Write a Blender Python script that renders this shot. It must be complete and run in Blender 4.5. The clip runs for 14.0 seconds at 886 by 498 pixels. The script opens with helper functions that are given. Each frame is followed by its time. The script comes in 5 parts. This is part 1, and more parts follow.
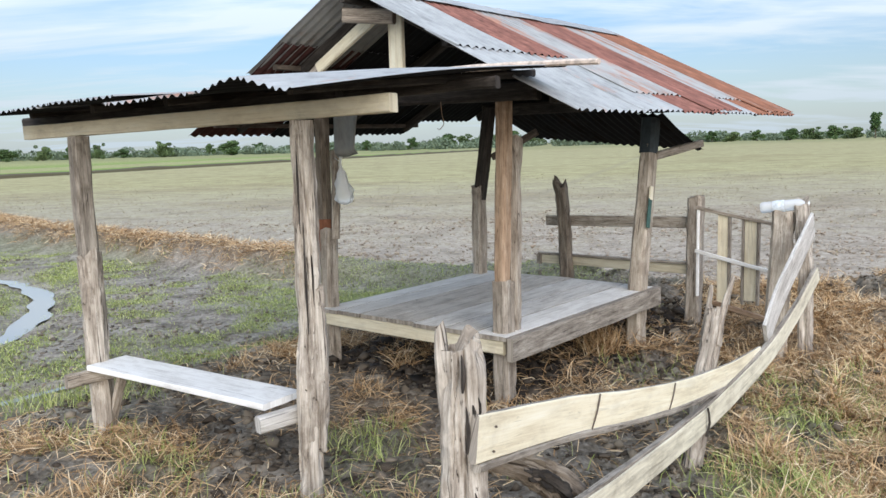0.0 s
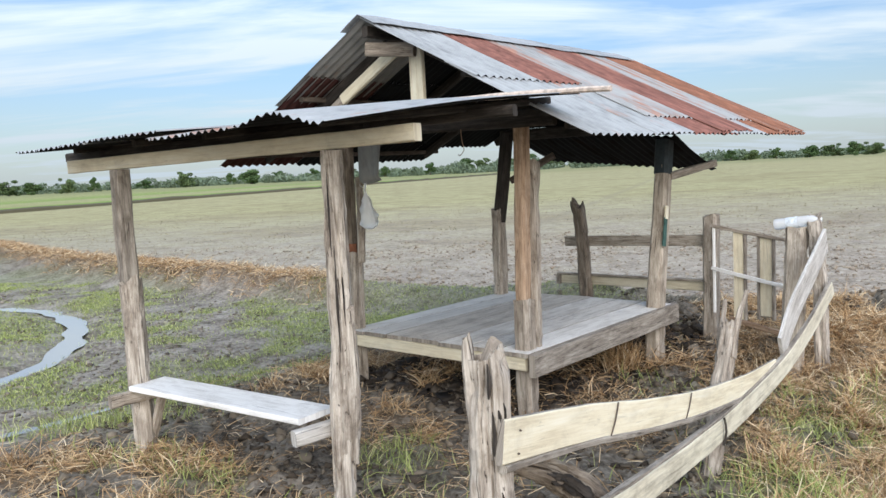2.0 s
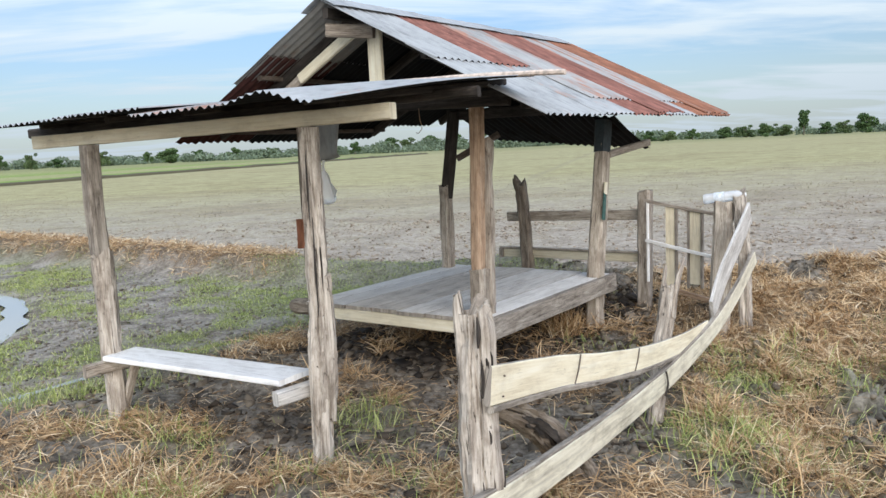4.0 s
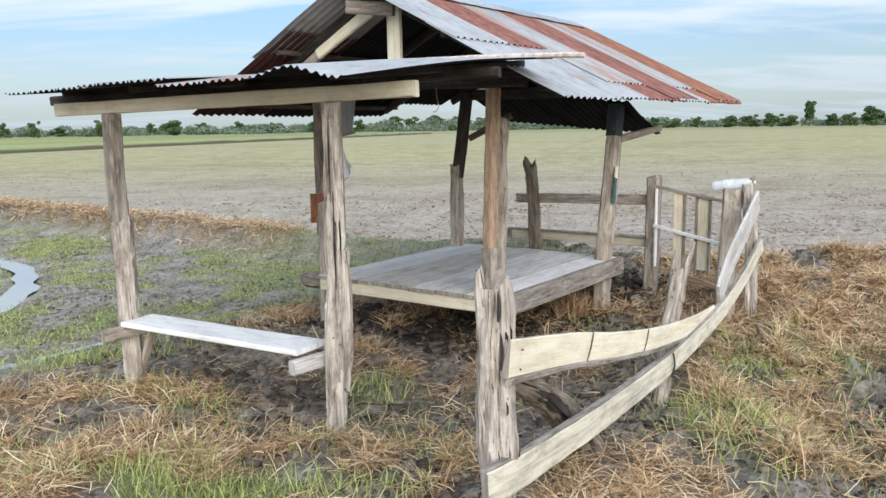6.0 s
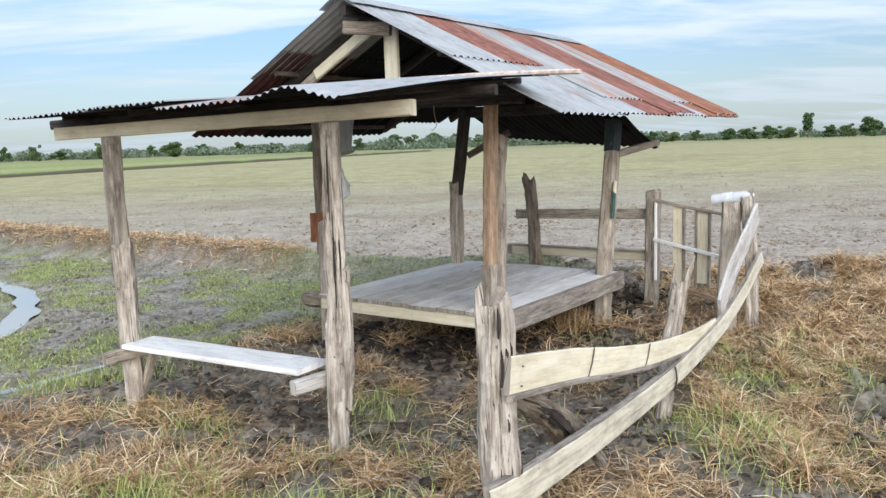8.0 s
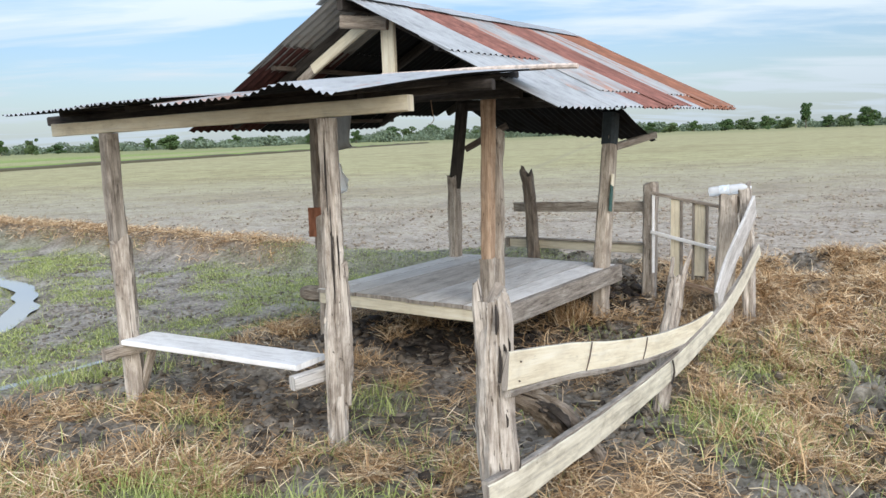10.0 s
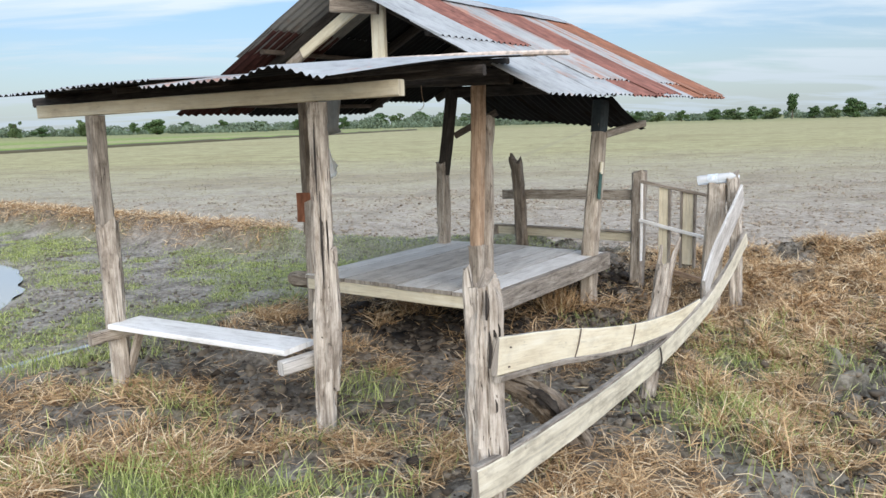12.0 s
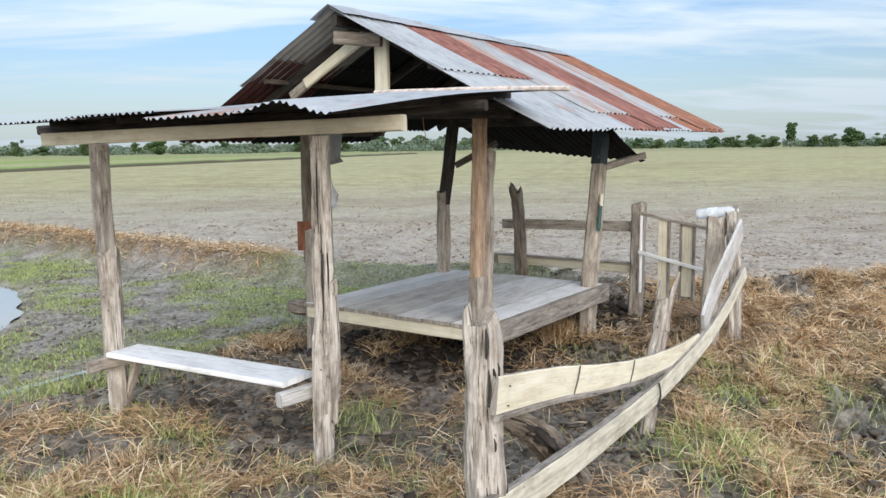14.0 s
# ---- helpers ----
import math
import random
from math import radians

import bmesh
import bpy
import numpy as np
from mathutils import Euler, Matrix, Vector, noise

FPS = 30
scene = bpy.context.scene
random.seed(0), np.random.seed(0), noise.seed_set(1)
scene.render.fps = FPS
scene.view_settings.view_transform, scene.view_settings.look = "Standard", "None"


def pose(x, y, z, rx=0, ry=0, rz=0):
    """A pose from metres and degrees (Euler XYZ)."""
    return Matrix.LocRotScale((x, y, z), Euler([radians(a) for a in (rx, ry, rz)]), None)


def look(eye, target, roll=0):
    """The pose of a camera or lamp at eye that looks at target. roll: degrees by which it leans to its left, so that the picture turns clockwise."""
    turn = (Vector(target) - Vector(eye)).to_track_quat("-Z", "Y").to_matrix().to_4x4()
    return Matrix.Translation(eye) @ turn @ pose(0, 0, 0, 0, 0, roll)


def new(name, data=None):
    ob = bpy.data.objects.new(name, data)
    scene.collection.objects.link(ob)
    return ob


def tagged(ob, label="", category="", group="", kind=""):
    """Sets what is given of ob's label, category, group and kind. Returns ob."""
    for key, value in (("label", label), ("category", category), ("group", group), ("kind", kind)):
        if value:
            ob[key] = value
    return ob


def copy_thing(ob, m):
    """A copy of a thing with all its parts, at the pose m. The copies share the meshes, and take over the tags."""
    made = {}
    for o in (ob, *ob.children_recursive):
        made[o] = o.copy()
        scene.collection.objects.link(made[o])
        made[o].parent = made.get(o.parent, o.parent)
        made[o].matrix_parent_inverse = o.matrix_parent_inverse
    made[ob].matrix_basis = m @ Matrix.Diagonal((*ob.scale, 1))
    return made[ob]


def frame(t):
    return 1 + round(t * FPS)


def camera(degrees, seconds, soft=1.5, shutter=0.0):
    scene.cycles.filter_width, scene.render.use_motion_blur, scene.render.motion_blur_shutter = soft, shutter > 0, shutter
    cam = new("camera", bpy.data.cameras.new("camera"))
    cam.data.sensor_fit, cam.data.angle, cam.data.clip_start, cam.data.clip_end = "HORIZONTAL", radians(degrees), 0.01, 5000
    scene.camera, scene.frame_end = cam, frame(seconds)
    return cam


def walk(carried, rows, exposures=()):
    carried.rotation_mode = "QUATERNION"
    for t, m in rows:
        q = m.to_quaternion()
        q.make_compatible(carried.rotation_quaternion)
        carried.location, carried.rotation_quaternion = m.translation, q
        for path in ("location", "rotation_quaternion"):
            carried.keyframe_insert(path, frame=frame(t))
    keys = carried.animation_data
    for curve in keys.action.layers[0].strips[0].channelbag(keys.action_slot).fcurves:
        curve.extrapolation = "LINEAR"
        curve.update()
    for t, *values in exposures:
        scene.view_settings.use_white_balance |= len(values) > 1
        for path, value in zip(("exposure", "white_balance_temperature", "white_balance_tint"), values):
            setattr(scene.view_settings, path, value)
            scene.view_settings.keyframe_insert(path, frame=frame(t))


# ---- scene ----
cam = camera(57.83, 14.0)
PATH = [
    (0.0, look((0.000, 0.000, 1.571), (-0.000, 4.958, 0.927), -1.57)),
    (0.5, look((0.003, -0.047, 1.587), (0.006, 4.920, 1.015), -2.56)),
    (1.0, look((-0.009, -0.087, 1.592), (-0.001, 4.890, 1.122), -2.63)),
    (1.5, look((-0.017, -0.122, 1.587), (-0.154, 4.856, 1.142), -2.95)),
    (2.0, look((-0.017, -0.202, 1.577), (-0.134, 4.773, 1.088), -2.77)),
    (2.5, look((-0.061, -0.297, 1.590), (0.038, 4.672, 1.039), -3.65)),
    (5.0, look((-0.314, -0.552, 1.562), (0.076, 4.382, 0.854), -2.07)),
    (5.5, look((-0.323, -0.562, 1.564), (0.042, 4.367, 0.811), -1.54)),
    (6.0, look((-0.334, -0.570, 1.566), (0.000, 4.361, 0.812), -0.85)),
    (6.5, look((-0.343, -0.571, 1.569), (-0.064, 4.368, 0.842), -0.49)),
    (7.0, look((-0.327, -0.581, 1.572), (-0.045, 4.362, 0.878), -1.04)),
    (7.5, look((-0.315, -0.582, 1.575), (0.004, 4.365, 0.928), -1.54)),
    (8.0, look((-0.326, -0.577, 1.569), (0.004, 4.370, 0.920), -1.75)),
    (8.5, look((-0.324, -0.565, 1.587), (-0.019, 4.379, 0.912), -1.66)),
    (11.0, look((-0.329, -0.599, 1.586), (0.034, 4.335, 0.863), -2.12)),
    (11.5, look((-0.334, -0.590, 1.579), (0.046, 4.332, 0.784), -1.85)),
    (12.0, look((-0.338, -0.580, 1.578), (0.078, 4.342, 0.799), -1.44)),
    (12.5, look((-0.342, -0.586, 1.583), (0.083, 4.337, 0.816), -0.98)),
    (13.0, look((-0.342, -0.587, 1.581), (0.069, 4.341, 0.839), -1.03)),
    (13.5, look((-0.343, -0.585, 1.578), (0.076, 4.347, 0.872), -0.68)),
    (14.0, look((-0.344, -0.584, 1.633), (0.083, 4.357, 0.998), -0.69)),
]
walk(cam, PATH, [(0.0, -0.02), (0.5, -0.06), (1.0, -0.08), (1.5, -0.06), (2.0, -0.05), (2.5, -0.10), (5.0, -0.04), (6.5, 0.0), (8.0, 0.0), (11.0, -0.03), (14.0, -0.04)])

# a sheet-metal field shelter among paddy fields
SHELTER = pose(0.45, 4.77, 0, 0, 0, 50.2)   # u along the platform's long side, v to its left


# ---- light ----
world = bpy.data.worlds.new("sky")
scene.world = world
world.use_nodes = True
SUN_ELEVATION, SUN_TURN = 24.0, 171.0


def build_sky():
    nt = world.node_tree
    N, L = nt.nodes, nt.links
    N.clear()
    out = N.new("ShaderNodeOutputWorld")
    bg = N.new("ShaderNodeBackground")
    bg.inputs["Strength"].default_value = 0.094
    sky = N.new("ShaderNodeTexSky")
    sky.sky_type = "NISHITA"
    sky.sun_disc = False
    sky.sun_elevation = radians(SUN_ELEVATION)
    sky.sun_rotation = radians(SUN_TURN)
    sky.air_density, sky.dust_density, sky.ozone_density = 1.0, 0.6, 1.0
    co = N.new("ShaderNodeTexCoord")
    sep = N.new("ShaderNodeSeparateXYZ")
    L.new(co.outputs["Generated"], sep.inputs[0])
    # clouds lie on a flat layer: the way divided by its height
    lift = N.new("ShaderNodeMath"); lift.operation = "ADD"; lift.inputs[1].default_value = 0.10
    up = N.new("ShaderNodeMath"); up.operation = "MAXIMUM"; up.inputs[1].default_value = 0.0
    L.new(sep.outputs["Z"], up.inputs[0]); L.new(up.outputs[0], lift.inputs[0])
    div = N.new("ShaderNodeVectorMath"); div.operation = "DIVIDE"
    comb = N.new("ShaderNodeCombineXYZ")
    for k in range(3):
        L.new(lift.outputs[0], comb.inputs[k])
    L.new(co.outputs["Generated"], div.inputs[0]); L.new(comb.outputs[0], div.inputs[1])
    mp = N.new("ShaderNodeMapping"); mp.inputs["Scale"].default_value = (0.45, 1.15, 0.0)
    mp.inputs["Location"].default_value = (3.1, 1.7, 0.4)
    L.new(div.outputs[0], mp.inputs[0])
    n1 = N.new("ShaderNodeTexNoise")
    n1.inputs["Scale"].default_value, n1.inputs["Detail"].default_value, n1.inputs["Roughness"].default_value = 1.25, 9, 0.56
    n1.inputs["Distortion"].default_value = 0.5
    L.new(mp.outputs[0], n1.inputs["Vector"])
    ramp = N.new("ShaderNodeValToRGB")
    ramp.color_ramp.elements[0].position, ramp.color_ramp.elements[0].color = 0.42, (0.10, 0.10, 0.10, 1)
    ramp.color_ramp.elements[1].position, ramp.color_ramp.elements[1].color = 0.62, (1, 1, 1, 1)
    L.new(n1.outputs["Fac"], ramp.inputs[0])
    mix = N.new("ShaderNodeMix"); mix.data_type = "RGBA"
    mix.inputs["B"].default_value = (6.6, 7.7, 8.6, 1)
    # cloud closes up towards the horizon
    low = N.new("ShaderNodeMath"); low.operation, low.use_clamp = "MULTIPLY_ADD", True
    low.inputs[1].default_value, low.inputs[2].default_value = -4.5, 0.62
    L.new(up.outputs[0], low.inputs[0])
    most = N.new("ShaderNodeMath"); most.operation = "MAXIMUM"
    L.new(ramp.outputs["Color"], most.inputs[0]); L.new(low.outputs[0], most.inputs[1])
    L.new(most.outputs[0], mix.inputs["Factor"])
    blue = N.new("ShaderNodeMix"); blue.data_type, blue.blend_type = "RGBA", "MULTIPLY"
    blue.inputs["Factor"].default_value, blue.inputs["B"].default_value = 1.0, (0.74, 0.87, 1.10, 1)
    L.new(sky.outputs[0], blue.inputs["A"]); L.new(blue.outputs["Result"], mix.inputs["A"])
    # a clouded sky grows brighter towards the zenith
    zen = N.new("ShaderNodeMath"); zen.operation = "MULTIPLY_ADD"; zen.inputs[1].default_value, zen.inputs[2].default_value = 2.6, 0.95
    L.new(up.outputs[0], zen.inputs[0])
    gain = N.new("ShaderNodeVectorMath"); gain.operation = "SCALE"
    L.new(mix.outputs["Result"], gain.inputs[0]); L.new(zen.outputs[0], gain.inputs["Scale"])
    L.new(gain.outputs[0], bg.inputs["Color"])
    L.new(bg.outputs[0], out.inputs[0])


build_sky()
sun_data = bpy.data.lights.new("sun", "SUN")
sun_data.energy, sun_data.angle, sun_data.color = 3.5, radians(62), (1.0, 0.94, 0.86)
sun = new("sun", sun_data)
_a, _e = radians(SUN_TURN), radians(SUN_ELEVATION)
sun.matrix_world = look((math.sin(_a) * math.cos(_e) * 30, math.cos(_a) * math.cos(_e) * 30, math.sin(_e) * 30), (0, 0, 0))


# ---- materials ----
def material(name):
    m = bpy.data.materials.new(name)
    m.use_nodes = True
    return m, m.node_tree.nodes, m.node_tree.links, m.node_tree.nodes["Principled BSDF"]


def noise_node(N, L, vec, scale, detail=5, rough=0.55, stretch=None, dist=0.0):
    if stretch is not None:
        mp = N.new("ShaderNodeMapping")
        mp.inputs["Scale"].default_value = stretch
        L.new(vec, mp.inputs[0])
        vec = mp.outputs[0]
    n = N.new("ShaderNodeTexNoise")
    n.inputs["Scale"].default_value, n.inputs["Detail"].default_value = scale, detail
    n.inputs["Roughness"].default_value, n.inputs["Distortion"].default_value = rough, dist
    L.new(vec, n.inputs["Vector"])
    return n.outputs["Fac"]


def ramp_node(N, L, fac, stops):
    r = N.new("ShaderNodeValToRGB")
    els = r.color_ramp.elements
    while len(els) < len(stops):
        els.new(0.5)
    for e, (p, c) in zip(els, stops):
        e.position = p
        e.color = (*c, 1) if len(c) == 3 else c
    L.new(fac, r.inputs[0])
    return r.outputs["Color"]


def mix_node(N, L, fac, a, b, blend="MIX"):
    m = N.new("ShaderNodeMix")
    m.data_type, m.blend_type = "RGBA", blend
    for sock, val in (("Factor", fac), ("A", a), ("B", b)):
        if isinstance(val, (int, float)):
            m.inputs[sock].default_value = val
        elif isinstance(val, tuple):
            m.inputs[sock].default_value = (*val, 1)
        else:
            L.new(val, m.inputs[sock])
    return m.outputs["Result"]


def math_node(N, L, op, a, b=0.0, clamp=False):
    m = N.new("ShaderNodeMath")
    m.operation, m.use_clamp = op, clamp
    for k, val in enumerate((a, b)):
        if isinstance(val, (int, float)):
            m.inputs[k].default_value = val
        else:
            L.new(val, m.inputs[k])
    return m.outputs[0]


def bump_node(N, L, B, height, strength, distance=0.01):
    b = N.new("ShaderNodeBump")
    b.inputs["Strength"].default_value, b.inputs["Distance"].default_value = strength, distance
    L.new(height, b.inputs["Height"])
    L.new(b.outputs[0], B.inputs["Normal"])


def wood(name, dark, mid, light, rough=0.85, grain=1.0, stain=0.5, bump=0.6, cracks=0.5):
    """Sawn or weathered timber; the UV map runs round and along each piece in metres."""
    m, N, L, B = material(name)
    uv = N.new("ShaderNodeUVMap").outputs[0]
    info = N.new("ShaderNodeObjectInfo").outputs["Random"]
    off = N.new("ShaderNodeVectorMath"); off.operation = "ADD"
    L.new(uv, off.inputs[0])
    sc = N.new("ShaderNodeVectorMath"); sc.operation = "SCALE"; sc.inputs[0].default_value = (7.3, 11.9, 5.1)
    L.new(info, sc.inputs["Scale"]); L.new(sc.outputs[0], off.inputs[1])
    v = off.outputs[0]
    fine = noise_node(N, L, v, 150 * grain, 7, 0.7, (1, 0.045, 1), 0.5)
    broad = noise_node(N, L, v, 26 * grain, 6, 0.65, (1, 0.16, 1), 0.5)
    blot = noise_node(N, L, v, 11, 9, 0.72, (1, 0.45, 1), 0.3)
    g = math_node(N, L, "ADD", math_node(N, L, "MULTIPLY", fine, 0.5), math_node(N, L, "MULTIPLY", broad, 0.5))
    col = ramp_node(N, L, g, [(0.36, dark), (0.50, mid), (0.62, light)])
    spots = ramp_node(N, L, blot, [(0.38, (0.40, 0.36, 0.33)), (0.52, (0.95, 0.94, 0.93)), (0.66, (1, 1, 1))])
    col = mix_node(N, L, stain, col, spots, "MULTIPLY")
    # thin checks that run with the grain, and small pits
    line = noise_node(N, L, v, 85 * grain, 2, 0.5, (1, 0.05, 1), 1.6)
    pits = noise_node(N, L, v, 70, 4, 0.6, (1, 0.35, 1), 0.4)
    crack = ramp_node(N, L, math_node(N, L, "MINIMUM", line, math_node(N, L, "ADD", pits, 0.015)), [(0.30, (0.10, 0.08, 0.07)), (0.36, (1, 1, 1))])
    col = mix_node(N, L, cracks, col, crack, "MULTIPLY")
    tint = math_node(N, L, "ADD", 0.90, math_node(N, L, "MULTIPLY", info, 0.2))
    hsv = N.new("ShaderNodeHueSaturation")
    L.new(tint, hsv.inputs["Value"]); L.new(col, hsv.inputs["Color"])
    L.new(hsv.outputs[0], B.inputs["Base Color"])
    B.inputs["Roughness"].default_value = rough
    B.inputs["Specular IOR Level"].default_value = 0.25
    h = math_node(N, L, "ADD", g, math_node(N, L, "MULTIPLY", crack, 0.5))
    bump_node(N, L, B, h, bump, 0.006)
    return m


def sheet_metal(name, zinc, rust, amount, streak=1.0, rough=0.5, metal=0.35):
    """Corrugated zinc; UV x across the waves, y down the sheet, in metres."""
    m, N, L, B = material(name)
    uv = N.new("ShaderNodeUVMap").outputs[0]
    info = N.new("ShaderNodeObjectInfo").outputs["Random"]
    off = N.new("ShaderNodeVectorMath"); off.operation = "ADD"
    sc = N.new("ShaderNodeVectorMath"); sc.operation = "SCALE"; sc.inputs[0].default_value = (17.3, 9.7, 3.3)
    L.new(info, sc.inputs["Scale"]); L.new(uv, off.inputs[0]); L.new(sc.outputs[0], off.inputs[1])
    v = off.outputs[0]
    a = noise_node(N, L, v, 3.2, 7, 0.62, (1.6, 0.35 * streak, 1), 0.3)
    b = noise_node(N, L, v, 26, 5, 0.6, (1, 0.35, 1))
    c = noise_node(N, L, v, 1.3, 3, 0.5)
    s = math_node(N, L, "ADD", math_node(N, L, "MULTIPLY", a, 0.7), math_node(N, L, "MULTIPLY", b, 0.3))
    mask = ramp_node(N, L, s, [(1 - amount - 0.05, (0, 0, 0)), (1 - amount + 0.06, (1, 1, 1))])
    rcol = ramp_node(N, L, b, [(0.3, tuple(x * 0.55 for x in rust)), (0.55, rust), (0.75, tuple(min(1, x * 1.5) for x in rust))])
    zcol = ramp_node(N, L, math_node(N, L, "ADD", math_node(N, L, "MULTIPLY", b, 0.5), math_node(N, L, "MULTIPLY", c, 0.5)),
                     [(0.32, tuple(x * 0.62 for x in zinc)), (0.5, zinc), (0.68, tuple(min(1, x * 1.22) for x in zinc))])
    L.new(mix_node(N, L, mask, zcol, rcol), B.inputs["Base Color"])
    L.new(math_node(N, L, "SUBTRACT", metal, math_node(N, L, "MULTIPLY", mask, metal)), B.inputs["Metallic"])
    L.new(math_node(N, L, "ADD", rough, math_node(N, L, "MULTIPLY", mask, 0.35)), B.inputs["Roughness"])
    B.inputs["Specular IOR Level"].default_value = 0.5 if metal else 0.12
    bump_node(N, L, B, b, 0.25, 0.003)
    return m


WOOD_GREY = wood("weathered_grey_wood", (0.17, 0.135, 0.105), (0.40, 0.345, 0.285), (0.60, 0.54, 0.465), stain=0.6, cracks=0.85)
WOOD_STUMP = wood("rotten_grey_wood", (0.17, 0.135, 0.105), (0.44, 0.385, 0.325), (0.68, 0.62, 0.54), grain=0.8, stain=0.65, bump=1.0, cracks=0.9)
WOOD_BROWN = wood("brown_post_wood", (0.19, 0.125, 0.082), (0.42, 0.29, 0.195), (0.56, 0.43, 0.32), stain=0.55, cracks=0.7)
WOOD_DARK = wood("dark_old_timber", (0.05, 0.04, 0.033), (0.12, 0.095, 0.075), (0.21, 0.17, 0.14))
WOOD_TAN = wood("tan_post_wood", (0.23, 0.185, 0.14), (0.43, 0.37, 0.30), (0.62, 0.55, 0.46), stain=0.55, cracks=0.8)
WOOD_CREAM = wood("pale_sawn_wood", (0.62, 0.53, 0.375), (0.79, 0.71, 0.53), (0.85, 0.79, 0.635), grain=0.5, stain=0.22, bump=0.2, cracks=0.2)
WOOD_CREAM_WORN = wood("worn_pale_board", (0.40, 0.365, 0.295), (0.65, 0.595, 0.46), (0.76, 0.715, 0.585), grain=0.4, stain=0.45, bump=0.3, cracks=0.3)
WOOD_EDGE = wood("weathered_board_edge", (0.13, 0.11, 0.09), (0.33, 0.29, 0.245), (0.50, 0.45, 0.385), stain=0.6, cracks=0.7)
WOOD_BED_PALE = wood("pale_worn_platform_board", (0.64, 0.61, 0.565), (0.84, 0.815, 0.77), (0.90, 0.885, 0.85), grain=0.5, stain=0.25, bump=0.3, cracks=0.25)
WOOD_BED = wood("worn_platform_board", (0.52, 0.49, 0.45), (0.77, 0.74, 0.69), (0.87, 0.85, 0.81), grain=0.5, stain=0.35, bump=0.35, cracks=0.4)
WOOD_BED_BROWN = wood("brown_worn_platform_board", (0.40, 0.355, 0.305), (0.63, 0.585, 0.52), (0.78, 0.74, 0.68), grain=0.5, stain=0.4, bump=0.35, cracks=0.45)
WOOD_WHITE = wood("whitened_bench_board", (0.70, 0.68, 0.65), (0.90, 0.89, 0.865), (0.94, 0.93, 0.91), grain=0.5, stain=0.25, bump=0.3, cracks=0.3)
ZINC = sheet_metal("galvanised_sheet", (0.37, 0.375, 0.375), (0.32, 0.16, 0.11), 0.37, rough=0.6, metal=0.15)
ZINC_RUSTY = sheet_metal("half_rusted_sheet", (0.36, 0.355, 0.345), (0.33, 0.17, 0.12), 0.46, rough=0.6, metal=0.15)
RUST = sheet_metal("rusted_sheet", (0.40, 0.30, 0.26), (0.245, 0.105, 0.08), 0.72, rough=0.65, metal=0.1)
RUST_ORANGE = sheet_metal("orange_rusted_sheet", (0.40, 0.30, 0.25), (0.27, 0.115, 0.068), 0.62, rough=0.65, metal=0.1)
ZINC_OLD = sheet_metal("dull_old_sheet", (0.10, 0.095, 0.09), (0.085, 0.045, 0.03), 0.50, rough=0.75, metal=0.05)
RUST_TIN = sheet_metal("brown_rusted_tin", (0.30, 0.17, 0.11), (0.24, 0.105, 0.062), 0.6, rough=0.75, metal=0.0)
# near-black colour paints in the deep shade on sheet undersides
SHEET_SHADED = sheet_metal("shade_black_sheet", (0.012, 0.012, 0.0125), (0.014, 0.010, 0.008), 0.42, rough=0.8, metal=0.0)
ZINC_DULL = sheet_metal("dull_grey_sheet", (0.24, 0.225, 0.20), (0.16, 0.10, 0.07), 0.42, rough=0.7, metal=0.05)
# real rust, its colour lowered further for the shade below the roof
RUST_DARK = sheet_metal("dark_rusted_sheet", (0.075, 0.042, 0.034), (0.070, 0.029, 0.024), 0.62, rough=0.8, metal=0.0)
# near-black: under-roof shade put into the colour; also used for char and splits
WOOD_SHADE_CHAR = wood("shade_and_char_black_timber", (0.02, 0.017, 0.015), (0.045, 0.038, 0.032), (0.085, 0.07, 0.06))
WOOD_PALE = wood("pale_weathered_board", (0.30, 0.27, 0.24), (0.54, 0.51, 0.47), (0.72, 0.69, 0.65), grain=0.7, stain=0.35)
WOOD_DARK_GREY = wood("dark_weathered_wood", (0.08, 0.062, 0.048), (0.25, 0.205, 0.16), (0.41, 0.35, 0.28), cracks=0.8, bump=0.9)


# ---- building helpers ----
BASES = {}


def thing(name, label, category, base=(0, 0, 0), frame_of=SHELTER, group=""):
    """An Empty at the foot of a thing; its parts are given in the plan's own coordinates."""
    ob = new(name)
    ob.empty_display_size = 0.1
    ob.matrix_basis = frame_of @ Matrix.Translation(base)
    BASES[ob.name] = Vector(base)
    return tagged(ob, label, category, group)


def part(name, bm, mat, parent, label=""):
    base = BASES[parent.name]
    bmesh.ops.translate(bm, verts=bm.verts, vec=-base)
    me = bpy.data.meshes.new(name)
    bm.normal_update()
    bm.to_mesh(me)
    bm.free()
    for m in (mat if isinstance(mat, (list, tuple)) else [mat]):
        me.materials.append(m)
    ob = new(name, me)
    ob.parent = parent
    BASES[ob.name] = base
    return tagged(ob, label)


def smooth(bm, angle=0.7):
    for f in bm.faces:
        f.smooth = True
    for e in bm.edges:
        if len(e.link_faces) == 2 and e.calc_face_angle(0) > angle:
            e.smooth = False


